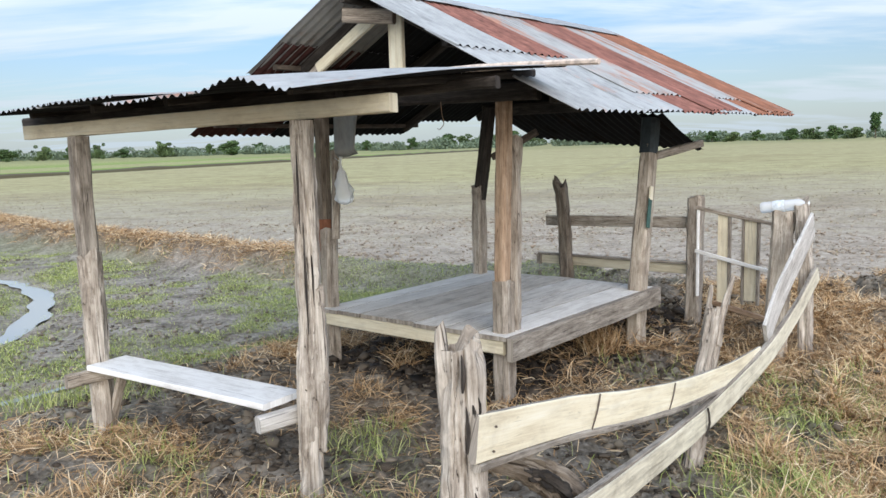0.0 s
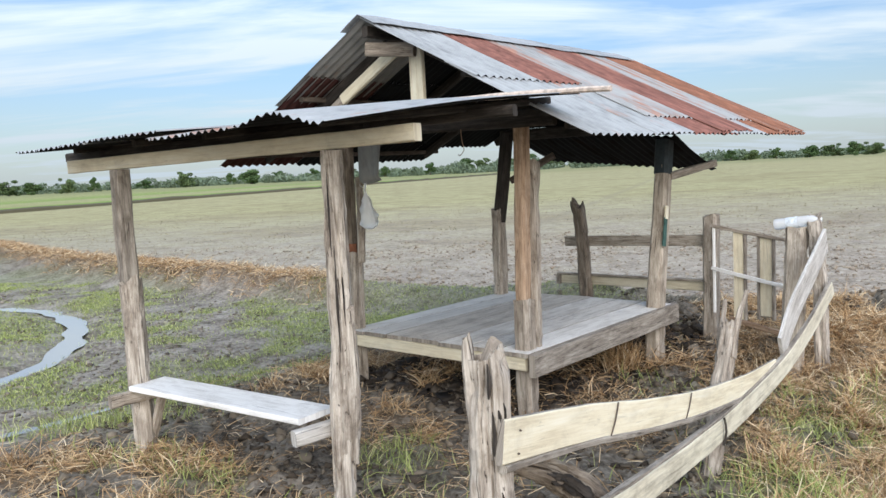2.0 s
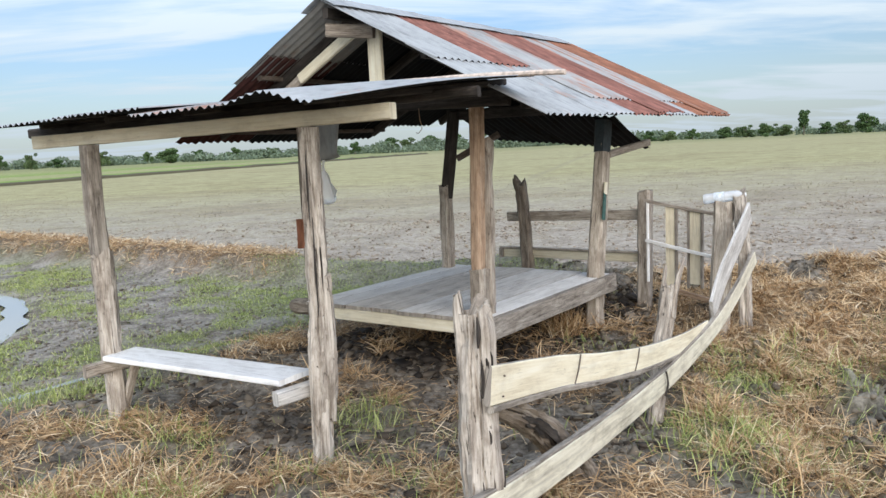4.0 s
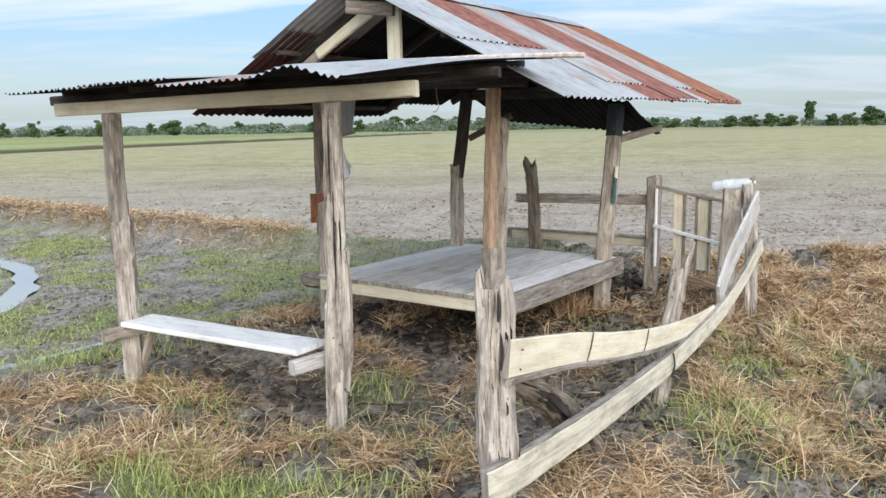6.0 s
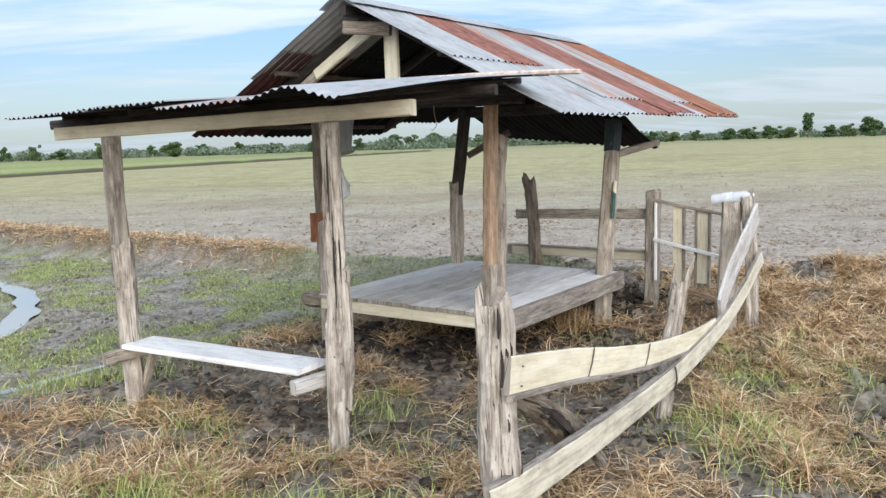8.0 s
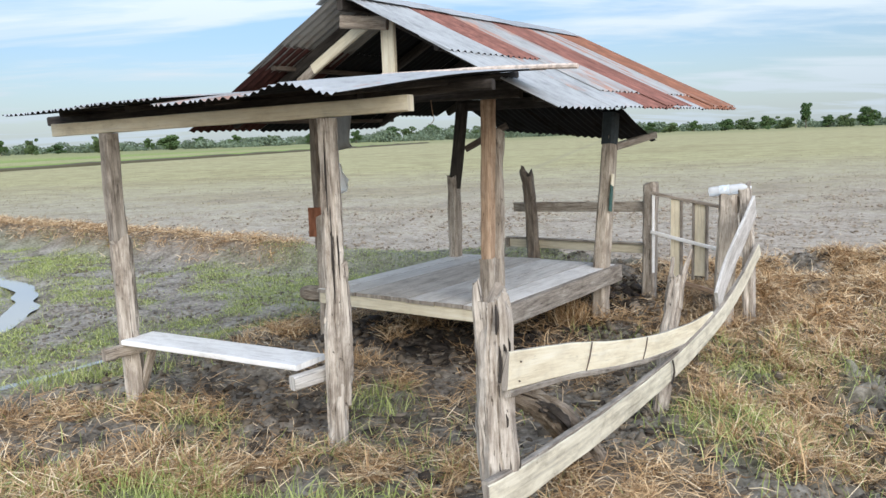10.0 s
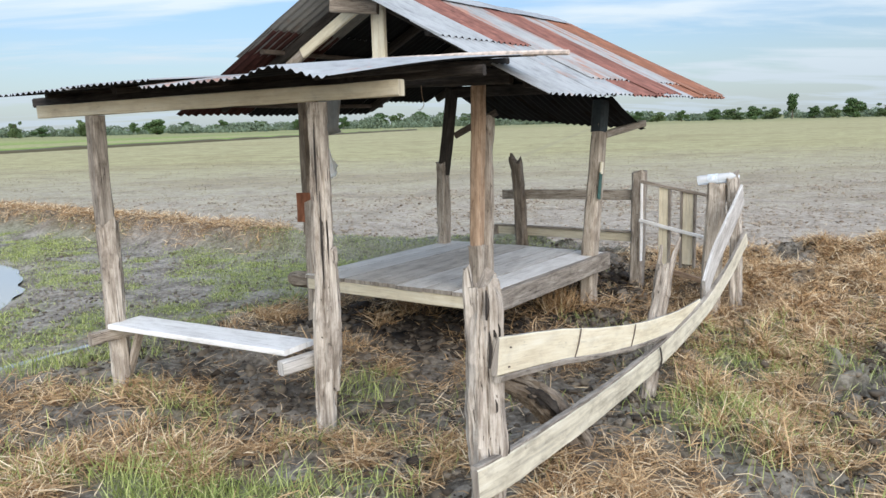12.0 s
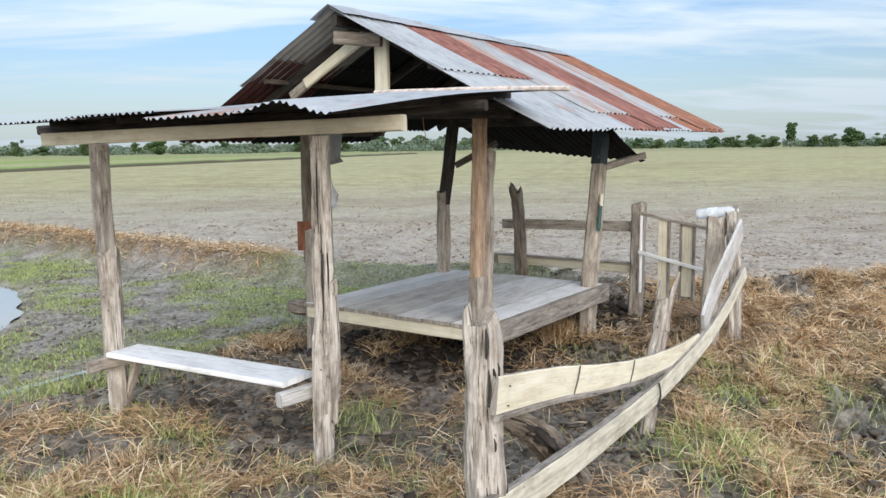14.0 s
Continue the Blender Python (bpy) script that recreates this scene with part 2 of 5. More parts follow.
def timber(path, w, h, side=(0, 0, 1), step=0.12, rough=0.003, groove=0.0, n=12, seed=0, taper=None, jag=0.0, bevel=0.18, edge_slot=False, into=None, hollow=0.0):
    """A piece of wood swept along a line of points: section w by h (h along side), worn edges, grain-wise grooves, ragged top."""
    pts = [Vector(p) for p in path]
    lens = [0.0]
    for a, b in zip(pts, pts[1:]):
        lens.append(lens[-1] + (b - a).length)
    total = lens[-1]
    rings = max(2, int(total / step) + 1)
    bm = into or bmesh.new()
    uv = bm.loops.layers.uv.verify()

    def along(s):
        k = 0
        while k < len(pts) - 2 and s > lens[k + 1]:
            k += 1
        f = (s - lens[k]) / (lens[k + 1] - lens[k])
        # Catmull-Rom through the points
        p0, p1, p2, p3 = pts[max(k - 1, 0)], pts[k], pts[k + 1], pts[min(k + 2, len(pts) - 1)]
        return 0.5 * (2 * p1 + (p2 - p0) * f + (2 * p0 - 5 * p1 + 4 * p2 - p3) * f * f + (3 * p1 - p0 - 3 * p2 + p3) * f ** 3)

    section = []
    b = bevel * min(w, h)
    corners = [(w / 2, h / 2), (-w / 2, h / 2), (-w / 2, -h / 2), (w / 2, -h / 2)]
    per = max(1, n // 4)
    for k in range(4):
        (x0, y0), (x1, y1) = corners[k], corners[(k + 1) % 4]
        d = Vector((x1 - x0, y1 - y0))
        ln = d.length
        d /= ln
        for q in range(per):
            t = b + (ln - 2 * b) * q / max(1, per - 1) if per > 1 else ln / 2
            section.append((Vector((x0, y0)) + d * t, Vector((d.y, -d.x)), k))
    m = len(section)
    grid = []
    for r in range(rings):
        s = total * r / (rings - 1)
        p = along(s)
        ax = (along(min(total, s + 0.01)) - along(max(0, s - 0.01))).normalized()
        sd = Vector(side)
        sd = (sd - ax * sd.dot(ax)).normalized()
        wd = sd.cross(ax)
        k = taper(s / total) if taper else 1.0
        row = []
        for q, (c, nrm, _) in enumerate(section):
            o = rough * noise.noise((c.x * 18 + seed * 3.1, c.y * 18, s * 5 + seed))
            if groove:
                g = noise.noise((c.x * 48 + seed, c.y * 48 - seed, s * 4.5))
                g2 = noise.noise((c.x * 95 - seed, c.y * 95, s * 9.0))
                o -= groove * (max(0.0, g - 0.15) * 1.5 + max(0.0, g2 - 0.2) * 0.7)
                o += groove * 0.55 * noise.noise((c.x * 22 - seed, c.y * 22, s * 21 + seed))
                o += groove * 1.1 * noise.noise((c.x * 8 + seed, c.y * 8, s * 4.0))
                ridge = abs(noise.noise((c.x * 30 + seed * 2.3, c.y * 30, s * 2.6 - seed)))
                o -= groove * 1.5 * max(0.0, 0.07 - ridge) / 0.07
            outward = c.normalized()
            cc = c * k + outward * o
            lift = 0.0
            if jag and r >= rings - 2:
                lift = jag * (noise.noise((c.x * 13 + seed * 1.7, c.y * 13, seed)) * 1.6 + 0.1) * (1.0 if r == rings - 1 else 0.45)
            row.append(bm.verts.new(p + wd * cc.x + sd * cc.y + ax * lift))
        grid.append((s, row))
    perim = [0.0]
    for q in range(m):
        perim.append(perim[-1] + (section[(q + 1) % m][0] - section[q][0]).length)
    for (s0, a), (s1, c) in zip(grid, grid[1:]):
        for q in range(m):
            f = bm.faces.new((a[q], a[(q + 1) % m], c[(q + 1) % m], c[q]))
            for lp, val in zip(f.loops, ((perim[q], s0), (perim[q + 1], s0), (perim[q + 1], s1), (perim[q], s1))):
                lp[uv].uv = (val[0], val[1] + seed * 0.37)
            if edge_slot and section[q][2] in (0, 2) and section[(q + 1) % m][2] == section[q][2]:
                f.material_index = 1
    for s, row, turn in ((grid[0][0], grid[0][1], True), (grid[-1][0], grid[-1][1], False)):
        mid = sum((v.co for v in row), Vector()) / m
        if jag and not turn:
            mid -= (along(total) - along(total - 0.02)).normalized() * (jag * 0.7 + hollow)
        c = bm.verts.new(mid)
        for q in range(m):
            tri = (row[(q + 1) % m], row[q], c) if turn else (row[q], row[(q + 1) % m], c)
            f = bm.faces.new(tri)
            for lp in f.loops:
                o = lp.vert.co - mid
                lp[uv].uv = (o.x + o.y, o.z * 0.3 + o.x * 0.2 + seed)
            if edge_slot:
                f.material_index = 1
    bmesh.ops.recalc_face_normals(bm, faces=bm.faces)
    smooth(bm, 0.6)
    return bm


def corrugated(at, waves_across, length_pts, pitch=0.076, amp=0.009, seed=0, dent=0.006, per=8, rows=14):
    """A wavy metal sheet. at(a, b): the smooth surface point and its normal for a in metres across and b 0..1 down; thin, with real edges."""
    bm = bmesh.new()
    uv = bm.loops.layers.uv.verify()
    cols = int(waves_across * per)
    width = waves_across * pitch
    top, low = [], []
    for i in range(cols + 1):
        a = width * i / cols
        tr, lr = [], []
        for j in range(rows + 1):
            b = j / rows
            p, nr = at(a, b)
            o = amp * math.sin(2 * math.pi * a / pitch) + dent * noise.noise((a * 2.2 + seed, b * 3.0, seed * 1.3))
            edge = (0.012 * noise.noise((a * 9 + seed, 3.3, 0)) if j in (0, rows) else 0)
            p2, _ = at(a, b + edge * (1 if j else -1))
            q = p2 + nr * o
            tr.append(bm.verts.new(q + nr * 0.0006))
            lr.append(bm.verts.new(q - nr * 0.0006))
        top.append(tr)
        low.append(lr)

    def quad(vs, uvs, slot=0):
        f = bm.faces.new(vs)
        f.smooth = True
        f.material_index = slot
        for lp, val in zip(f.loops, uvs):
            lp[uv].uv = val

    for i in range(cols):
        for j in range(rows):
            a0, a1 = width * i / cols, width * (i + 1) / cols
            b0, b1 = length_pts * j / rows, length_pts * (j + 1) / rows
            us = ((a0, b0), (a1, b0), (a1, b1), (a0, b1))
            quad((top[i][j], top[i + 1][j], top[i + 1][j + 1], top[i][j + 1]), us)
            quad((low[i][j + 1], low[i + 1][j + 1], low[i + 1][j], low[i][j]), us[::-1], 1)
    for i in range(cols):
        for j in (0, rows):
            quad((top[i][j], low[i][j], low[i + 1][j], top[i + 1][j]), ((0, 0),) * 4)
    for j in range(rows):
        for i in (0, cols):
            quad((top[i][j], top[i][j + 1], low[i][j + 1], low[i][j]), ((0, 0),) * 4)
    bmesh.ops.recalc_face_normals(bm, faces=bm.faces)
    for e in bm.edges:
        if e.calc_face_angle(0) > 1.0:
            e.smooth = False
    return bm


def flat_at(corner, across, down, sag=0.0, twist=0.0, curl=0.0, width=1.0):
    """The surface function of a near-flat sheet from its corner, a unit way across and a full way down."""
    c, x, d = Vector(corner), Vector(across).normalized(), Vector(down)
    nr = x.cross(d).normalized()
    if nr.z < 0:
        nr = -nr

    def at(a, b):
        lift = -sag * math.sin(math.pi * b) + twist * (a / width) * b + curl * (b ** 4)
        return c + x * a + d * b + nr * lift, nr
    return at


# ---- ground ----
def smoothstep(a, b, x):
    t = np.clip((x - a) / (b - a), 0, 1)
    return t * t * (3 - 2 * t)


def seg_dist(x, y, pts):
    """Distance of many places from a line of points."""
    best = np.full(np.shape(x), 1e9)
    for (x0, y0), (x1, y1) in zip(pts, pts[1:]):
        dx, dy = x1 - x0, y1 - y0
        t = np.clip(((x - x0) * dx + (y - y0) * dy) / (dx * dx + dy * dy), 0, 1)
        best = np.minimum(best, np.hypot(x - x0 - t * dx, y - y0 - t * dy))
    return best


_rng = np.random.RandomState(7)
_tables = [_rng.rand(256, 256) for _ in range(6)]


def value_noise(x, y, scale, k=0):
    """Smooth noise 0..1 over the plan."""
    t = _tables[k]
    fx, fy = np.asarray(x) * scale, np.asarray(y) * scale
    ix, iy = np.floor(fx).astype(int), np.floor(fy).astype(int)
    u, v = fx - ix, fy - iy
    u, v = u * u * (3 - 2 * u), v * v * (3 - 2 * v)
    g = lambda a, b: t[a % 256, b % 256]
    return (g(ix, iy) * (1 - u) + g(ix + 1, iy) * u) * (1 - v) + (g(ix, iy + 1) * (1 - u) + g(ix + 1, iy + 1) * u) * v


BUND = [(-30, 38), (-13, 21.5), (-7.8, 15.6), (-3.9, 12.3), (-1.9, 10.6), (0.1, 9.8), (1.6, 9.3)]
DITCH = [(-9.5, 12.5), (-6.2, 11.0), (-5.1, 9.9), (-4.45, 8.7), (-4.3, 8.0), (-4.15, 7.3), (-4.35, 6.6), (-5.1, 5.9), (-7.0, 5.2)]
RILL = [(-4.4, 4.4), (-3.3, 5.0), (-2.75, 5.6), (-2.35, 6.1)]
MOUND = [(7.5, 7.6), (5.2, 7.4), (4.0, 7.6), (3.2, 7.9), (2.2, 8.4), (1.2, 8.9)]


def left_plot(x, y):
    """1 inside the wet plot beyond the shelter's open side."""
    edge = smoothstep(0.0, 0.9, -(x + 1.35) * 0.72 + (y - 5.6) * 0.62 - 0.15)
    return edge * smoothstep(0.2, 1.0, seg_dist(x, y, BUND)) * (y < 60) * beyond(x, y)


def beyond(x, y):
    """1 on the near side of the bund."""
    bx = np.interp(x, [p[0] for p in BUND], [p[1] for p in BUND])
    return smoothstep(0.0, 0.6, bx - y)


def far_field(x, y):
    bx = np.interp(x, [p[0] for p in BUND] + [p[0] for p in MOUND[::-1]][1:], [p[1] for p in BUND] + [p[1] for p in MOUND[::-1]][1:])
    return smoothstep(0.0, 0.7, y - bx)


def height(x, y):
    x, y = np.asarray(x, float), np.asarray(y, float)
    near = np.exp(-((np.maximum(0, np.hypot(x, y - 4) - 9) / 14) ** 2))
    z = 0.0 * x
    z = z + 0.23 * smoothstep(0.62, 0.22, seg_dist(x, y, BUND)) * (1 - 0.6 * smoothstep(-2.2, -0.4, x))
    z = z + 0.09 * np.exp(-(seg_dist(x, y, MOUND) / 0.75) ** 2)
    z = z + 0.05 * smoothstep(0.3, 2.0, (x - 1.6) * 0.76 - (y - 3.6) * 0.02) * (1 - far_field(x, y))
    z = z - 0.09 * left_plot(x, y)
    z = z - 0.12 * far_field(x, y)
    z = z - 0.09 * np.exp(-(seg_dist(x, y, DITCH) / 0.24) ** 2) - 0.03 * np.exp(-(seg_dist(x, y, RILL) / 0.10) ** 2)
    z = z - 0.04 * np.exp(-(((x + 0.1) / 0.7) ** 2 + ((y - 4.4) / 0.6) ** 2))
    lump = 0.6 + 1.5 * smoothstep(0.9, 2.2, x) * (1 - far_field(x, y)) - 0.25 * left_plot(x, y) - 0.15 * far_field(x, y)
    z = z + near * lump * (0.07 * (value_noise(x, y, 1.7, 0) - 0.5) + 0.075 * (value_noise(x, y, 4.6, 1) - 0.5)
                           + 0.06 * (value_noise(x, y, 11.0, 2) - 0.5) + 0.036 * (value_noise(x, y, 24.0, 3) - 0.5) + 0.024 * (value_noise(x, y, 47.0, 4) - 0.5))
    return z


def bare_mud(x, y):
    """Churned places where the straw is trodden away, 0..1."""
    b = 0.0 * x
    for cx, cy, rx, ry in ((2.35, 3.15, 0.50, 0.36), (1.02, 3.62, 0.22, 0.40), (3.1, 5.6, 0.30, 0.22), (2.95, 4.15, 0.40, 0.25), (3.3, 7.1, 0.6, 0.3)):
        b = np.maximum(b, np.exp(-(((x - cx) / rx) ** 2 + ((y - cy) / ry) ** 2) ** 2))
    return b * smoothstep(0.25, 0.5, value_noise(x, y, 3.3, 0))


def straw_at(x, y):
    """How thick the dry straw lies, 0..1."""
    s = 0.0 * x
    s = np.maximum(s, smoothstep(0.9, 1.9, x - 0.25 * (y - 3.2)) * (1 - far_field(x, y)) * smoothstep(9.3, 7.8, y))
    s = np.maximum(s, 0.8 * smoothstep(3.55, 2.7, y + 0.3 * x) * smoothstep(2.5, 1.2, x))
    s = np.maximum(s, 0.75 * np.exp(-(((x + 2.3) / 0.9) ** 2 + ((y - 4.0) / 0.45) ** 2)))
    s = np.maximum(s, 0.75 * np.exp(-(((x - 1.3) / 0.8) ** 2 + ((y - 6.0) / 0.7) ** 2)))
    s = np.maximum(s, 0.85 * np.exp(-(((x + 0.3) / 1.1) ** 2 + ((y - 6.1) / 0.55) ** 2)))
    s = np.maximum(s, 0.28 * np.exp(-(((x - 0.2) / 1.6) ** 2 + ((y - 4.6) / 1.0) ** 2)))
    s = np.where(s < 0.2, 0.5 * s, s) * (1 - 0.9 * bare_mud(x, y))
    bank = 0.95 * np.exp(-(seg_dist(x, y - 0.02, [p for p in BUND if p[0] < -1.5]) / (0.34 + 0.30 * value_noise(x, y, 1.6, 3))) ** 4)
    patch = smoothstep(0.33, 0.50, 0.6 * value_noise(x, y, 1.5, 4) + 0.4 * value_noise(x, y, 4.0, 5))
    return np.maximum(s * patch, bank * (0.6 + 0.4 * patch))


def green_at(x, y):
    """How thick young grass stands, 0..1."""
    g = 0.8 * left_plot(x, y) * smoothstep(0.34, 0.68, 0.45 * value_noise(x, y, 0.8, 2) + 0.55 * value_noise(x, y, 2.7, 3)) * (seg_dist(x, y, DITCH) > 0.3) * (seg_dist(x, y, RILL) > 0.2) * smoothstep(4.9, 6.4, y - 0.35 * (x + 2))
    g = np.maximum(g, 1.0 * np.exp(-(((x + 1.3) / 1.0) ** 2 + ((y - 2.85) / 0.45) ** 2)) * smoothstep(0.3, 0.6, value_noise(x, y, 3.0, 1)))
    g = np.maximum(g, 0.14 * smoothstep(0.5, 0.7, value_noise(x, y, 2.3, 0)) * smoothstep(0.8, 1.6, x) * (1 - far_field(x, y)))
    g = np.maximum(g, 0.45 * np.exp(-(((x + 1.1) / 1.0) ** 2 + ((y - 4.2) / 0.5) ** 2)) * smoothstep(0.4, 0.65, value_noise(x, y, 2.1, 3)))
    g = np.maximum(g, 0.9 * np.exp(-(((x - 1.55) / 0.35) ** 2 + ((y - 3.3) / 0.5) ** 2)))
    g = np.maximum(g, 0.6 * np.exp(-(((x - 2.2) / 0.5) ** 2 + ((y - 4.3) / 0.5) ** 2)))
    g = np.maximum(g, 0.5 * np.exp(-(seg_dist(x, y, [(-1.6, 10.0), (0.2, 9.3), (1.4, 8.8)]) / 0.5) ** 2))
    g = np.maximum(g, 0.9 * np.exp(-(((x + 6.4) / 1.4) ** 2 + ((y - 8.6) / 1.5) ** 2)))
    g = np.maximum(g, 0.55 * np.exp(-(((x + 2.6) / 0.6) ** 2 + ((y - 5.2) / 0.3) ** 2)))
    return g


def axis(lo, hi, fine, far_lo, far_hi):
    mid = list(np.arange(lo, hi + 1e-6, fine))
    up, down, s = [], [], fine
    p = hi
    while p < far_hi:
        s *= 1.16
        p += s
        up.append(p)
    s, p = fine, lo
    while p > far_lo:
        s *= 1.16
        p -= s
        down.append(p)
    return np.array(down[::-1] + mid + up)


def sheet(name, xs, ys, fz, mat, attrs=None):
    X, Y = np.meshgrid(xs, ys)
    Z = fz(X, Y)
    nx, ny = len(xs), len(ys)
    co = np.stack([X, Y, Z], -1).reshape(-1, 3)
    i = np.arange(nx * ny).reshape(ny, nx)
    q = np.stack([i[:-1, :-1], i[:-1, 1:], i[1:, 1:], i[1:, :-1]], -1).reshape(-1, 4)
    me = bpy.data.meshes.new(name)
    me.vertices.add(len(co)); me.vertices.foreach_set("co", co.ravel())
    me.loops.add(q.size); me.loops.foreach_set("vertex_index", q.ravel())
    me.polygons.add(len(q)); me.polygons.foreach_set("loop_start", np.arange(0, q.size, 4))
    me.polygons.foreach_set("use_smooth", np.ones(len(q), bool))
    me.update()
    me.materials.append(mat)
    if attrs is not None:
        layer = me.attributes.new("cover", "FLOAT_COLOR", "POINT")
        layer.data.foreach_set("color", np.stack(attrs(X, Y), -1).reshape(-1))
    return new(name, me)


def ground_material():
    m, N, L, B = material("paddy_soil")
    pos = N.new("ShaderNodeTexCoord").outputs["Object"]
    cov = N.new("ShaderNodeAttribute"); cov.attribute_name = "cover"
    sep = N.new("ShaderNodeSeparateColor"); L.new(cov.outputs["Color"], sep.inputs[0])
    straw, green, wet, field = sep.outputs[0], sep.outputs[1], sep.outputs[2], cov.outputs["Alpha"]
    xyz = N.new("ShaderNodeSeparateXYZ"); L.new(pos, xyz.inputs[0])
    fine = noise_node(N, L, pos, 24, 8, 0.65)
    mid = noise_node(N, L, pos, 3.0, 6, 0.6)
    grit = noise_node(N, L, pos, 110, 4, 0.6)
    g = math_node(N, L, "ADD", math_node(N, L, "MULTIPLY", fine, 0.5), math_node(N, L, "MULTIPLY", mid, 0.5))
    mud = ramp_node(N, L, g, [(0.36, (0.050, 0.041, 0.033)), (0.49, (0.17, 0.145, 0.115)), (0.62, (0.33, 0.29, 0.24))])
    silt = ramp_node(N, L, g, [(0.36, (0.080, 0.066, 0.053)), (0.49, (0.23, 0.195, 0.157)), (0.62, (0.39, 0.345, 0.29))])
    open_ground = math_node(N, L, "MULTIPLY", math_node(N, L, "SUBTRACT", math_node(N, L, "SUBTRACT", xyz.outputs["Y"], math_node(N, L, "MULTIPLY", xyz.outputs["X"], 1.0)), 7.3), 0.8, True)
    mud = mix_node(N, L, open_ground, mud, silt)
    # the worked field: rows of clods and thin stubble, browner near and straw-green far away
    rows = noise_node(N, L, pos, 1.0, 7, 0.7, (0.6, 1.6, 1), 0.4)
    clods = noise_node(N, L, pos, 7.0, 10, 0.78, (1.0, 1.0, 1))
    r2 = math_node(N, L, "ADD", math_node(N, L, "MULTIPLY", rows, 0.14), math_node(N, L, "MULTIPLY", clods, 0.86))
    near_f = ramp_node(N, L, r2, [(0.38, (0.20, 0.16, 0.125)), (0.50, (0.37, 0.31, 0.247)), (0.62, (0.485, 0.42, 0.345))])
    far_rows = noise_node(N, L, pos, 0.9, 12, 0.82, (0.8, 1.0, 1), 0.3)
    far_f = ramp_node(N, L, far_rows, [(0.36, (0.245, 0.205, 0.105)), (0.50, (0.385, 0.34, 0.175)), (0.64, (0.475, 0.43, 0.235))])
    dist = math_node(N, L, "ADD", xyz.outputs["Y"], math_node(N, L, "MULTIPLY", math_node(N, L, "SUBTRACT", far_rows, 0.5), 30))
    t = math_node(N, L, "DIVIDE", math_node(N, L, "SUBTRACT", dist, 12), 30, True)
    fieldc = mix_node(N, L, t, near_f, far_f)
    tufts = noise_node(N, L, pos, 1.3, 9, 0.78, (0.8, 1.0, 1))
    fieldc = mix_node(N, L, 0.5, fieldc, ramp_node(N, L, tufts, [(0.38, (0.50, 0.47, 0.42)), (0.50, (0.98, 0.97, 0.95)), (0.62, (1, 1, 1))]), "MULTIPLY")
    ruts = noise_node(N, L, pos, 0.22, 5, 0.6, (0.25, 1.0, 1), 0.5)
    fieldc = mix_node(N, L, 0.35, fieldc, ramp_node(N, L, ruts, [(0.40, (0.62, 0.54, 0.48)), (0.47, (1, 1, 1))]), "MULTIPLY")
    # a dark drag mark across the field
    mark = math_node(N, L, "ABSOLUTE", math_node(N, L, "SUBTRACT", math_node(N, L, "SUBTRACT", xyz.outputs["X"], 0.9), math_node(N, L, "MULTIPLY", math_node(N, L, "SUBTRACT", xyz.outputs["Y"], 18.7), 0.309)))
    mark = math_node(N, L, "SUBTRACT", 1.0, math_node(N, L, "MULTIPLY", mark, 2.4), True)
    fieldc = mix_node(N, L, math_node(N, L, "MULTIPLY", mark, 0.30), fieldc, (0.22, 0.185, 0.14))
    # a green plot beyond the far bank, and a paler belt before the trees
    edge = math_node(N, L, "SUBTRACT", math_node(N, L, "ADD", -33.0, math_node(N, L, "MULTIPLY", math_node(N, L, "SUBTRACT", xyz.outputs["Y"], 68.0), 0.335)), xyz.outputs["X"])
    gr = math_node(N, L, "MULTIPLY", edge, 0.25, True)
    gcol = ramp_node(N, L, far_rows, [(0.38, (0.13, 0.185, 0.035)), (0.5, (0.20, 0.285, 0.05)), (0.62, (0.31, 0.36, 0.10))])
    # strips of young rice between strips of dry grass, ending towards the middle of the field
    strips = ramp_node(N, L, math_node(N, L, "MULTIPLY", edge, 0.01, True), [(0.0, (1, 1, 1)), (0.14, (1, 1, 1)), (0.20, (0.2, 0.2, 0.2)), (0.34, (0.25, 0.25, 0.25)), (0.42, (0.9, 0.9, 0.9)), (0.75, (0.35, 0.35, 0.35))])
    gr = math_node(N, L, "MULTIPLY", math_node(N, L, "MULTIPLY", gr, strips), math_node(N, L, "MULTIPLY", math_node(N, L, "SUBTRACT", 16.0, xyz.outputs["X"]), 0.06, True))
    fieldc = mix_node(N, L, gr, fieldc, gcol)
    belt = math_node(N, L, "MULTIPLY", math_node(N, L, "SUBTRACT", dist, 165), 0.02, True)
    fieldc = mix_node(N, L, math_node(N, L, "MULTIPLY", belt, 0.7), fieldc, (0.24, 0.235, 0.10))
    col = mix_node(N, L, field, mud, fieldc)
    scol = ramp_node(N, L, grit, [(0.35, (0.085, 0.058, 0.035)), (0.55, (0.25, 0.165, 0.09)), (0.7, (0.42, 0.295, 0.165))])
    col = mix_node(N, L, math_node(N, L, "MULTIPLY", straw, 0.8), col, scol)
    ggrass = ramp_node(N, L, fine, [(0.35, (0.115, 0.135, 0.045)), (0.65, (0.245, 0.275, 0.10))])
    col = mix_node(N, L, math_node(N, L, "MULTIPLY", green, 0.6), col, ggrass)
    L.new(col, B.inputs["Base Color"])
    wetn = math_node(N, L, "MULTIPLY", wet, ramp_node(N, L, mid, [(0.40, (0.2, 0.2, 0.2)), (0.6, (1, 1, 1))]))
    L.new(math_node(N, L, "SUBTRACT", 0.92, math_node(N, L, "MULTIPLY", wetn, 0.34)), B.inputs["Roughness"])
    B.inputs["Specular IOR Level"].default_value = 0.22
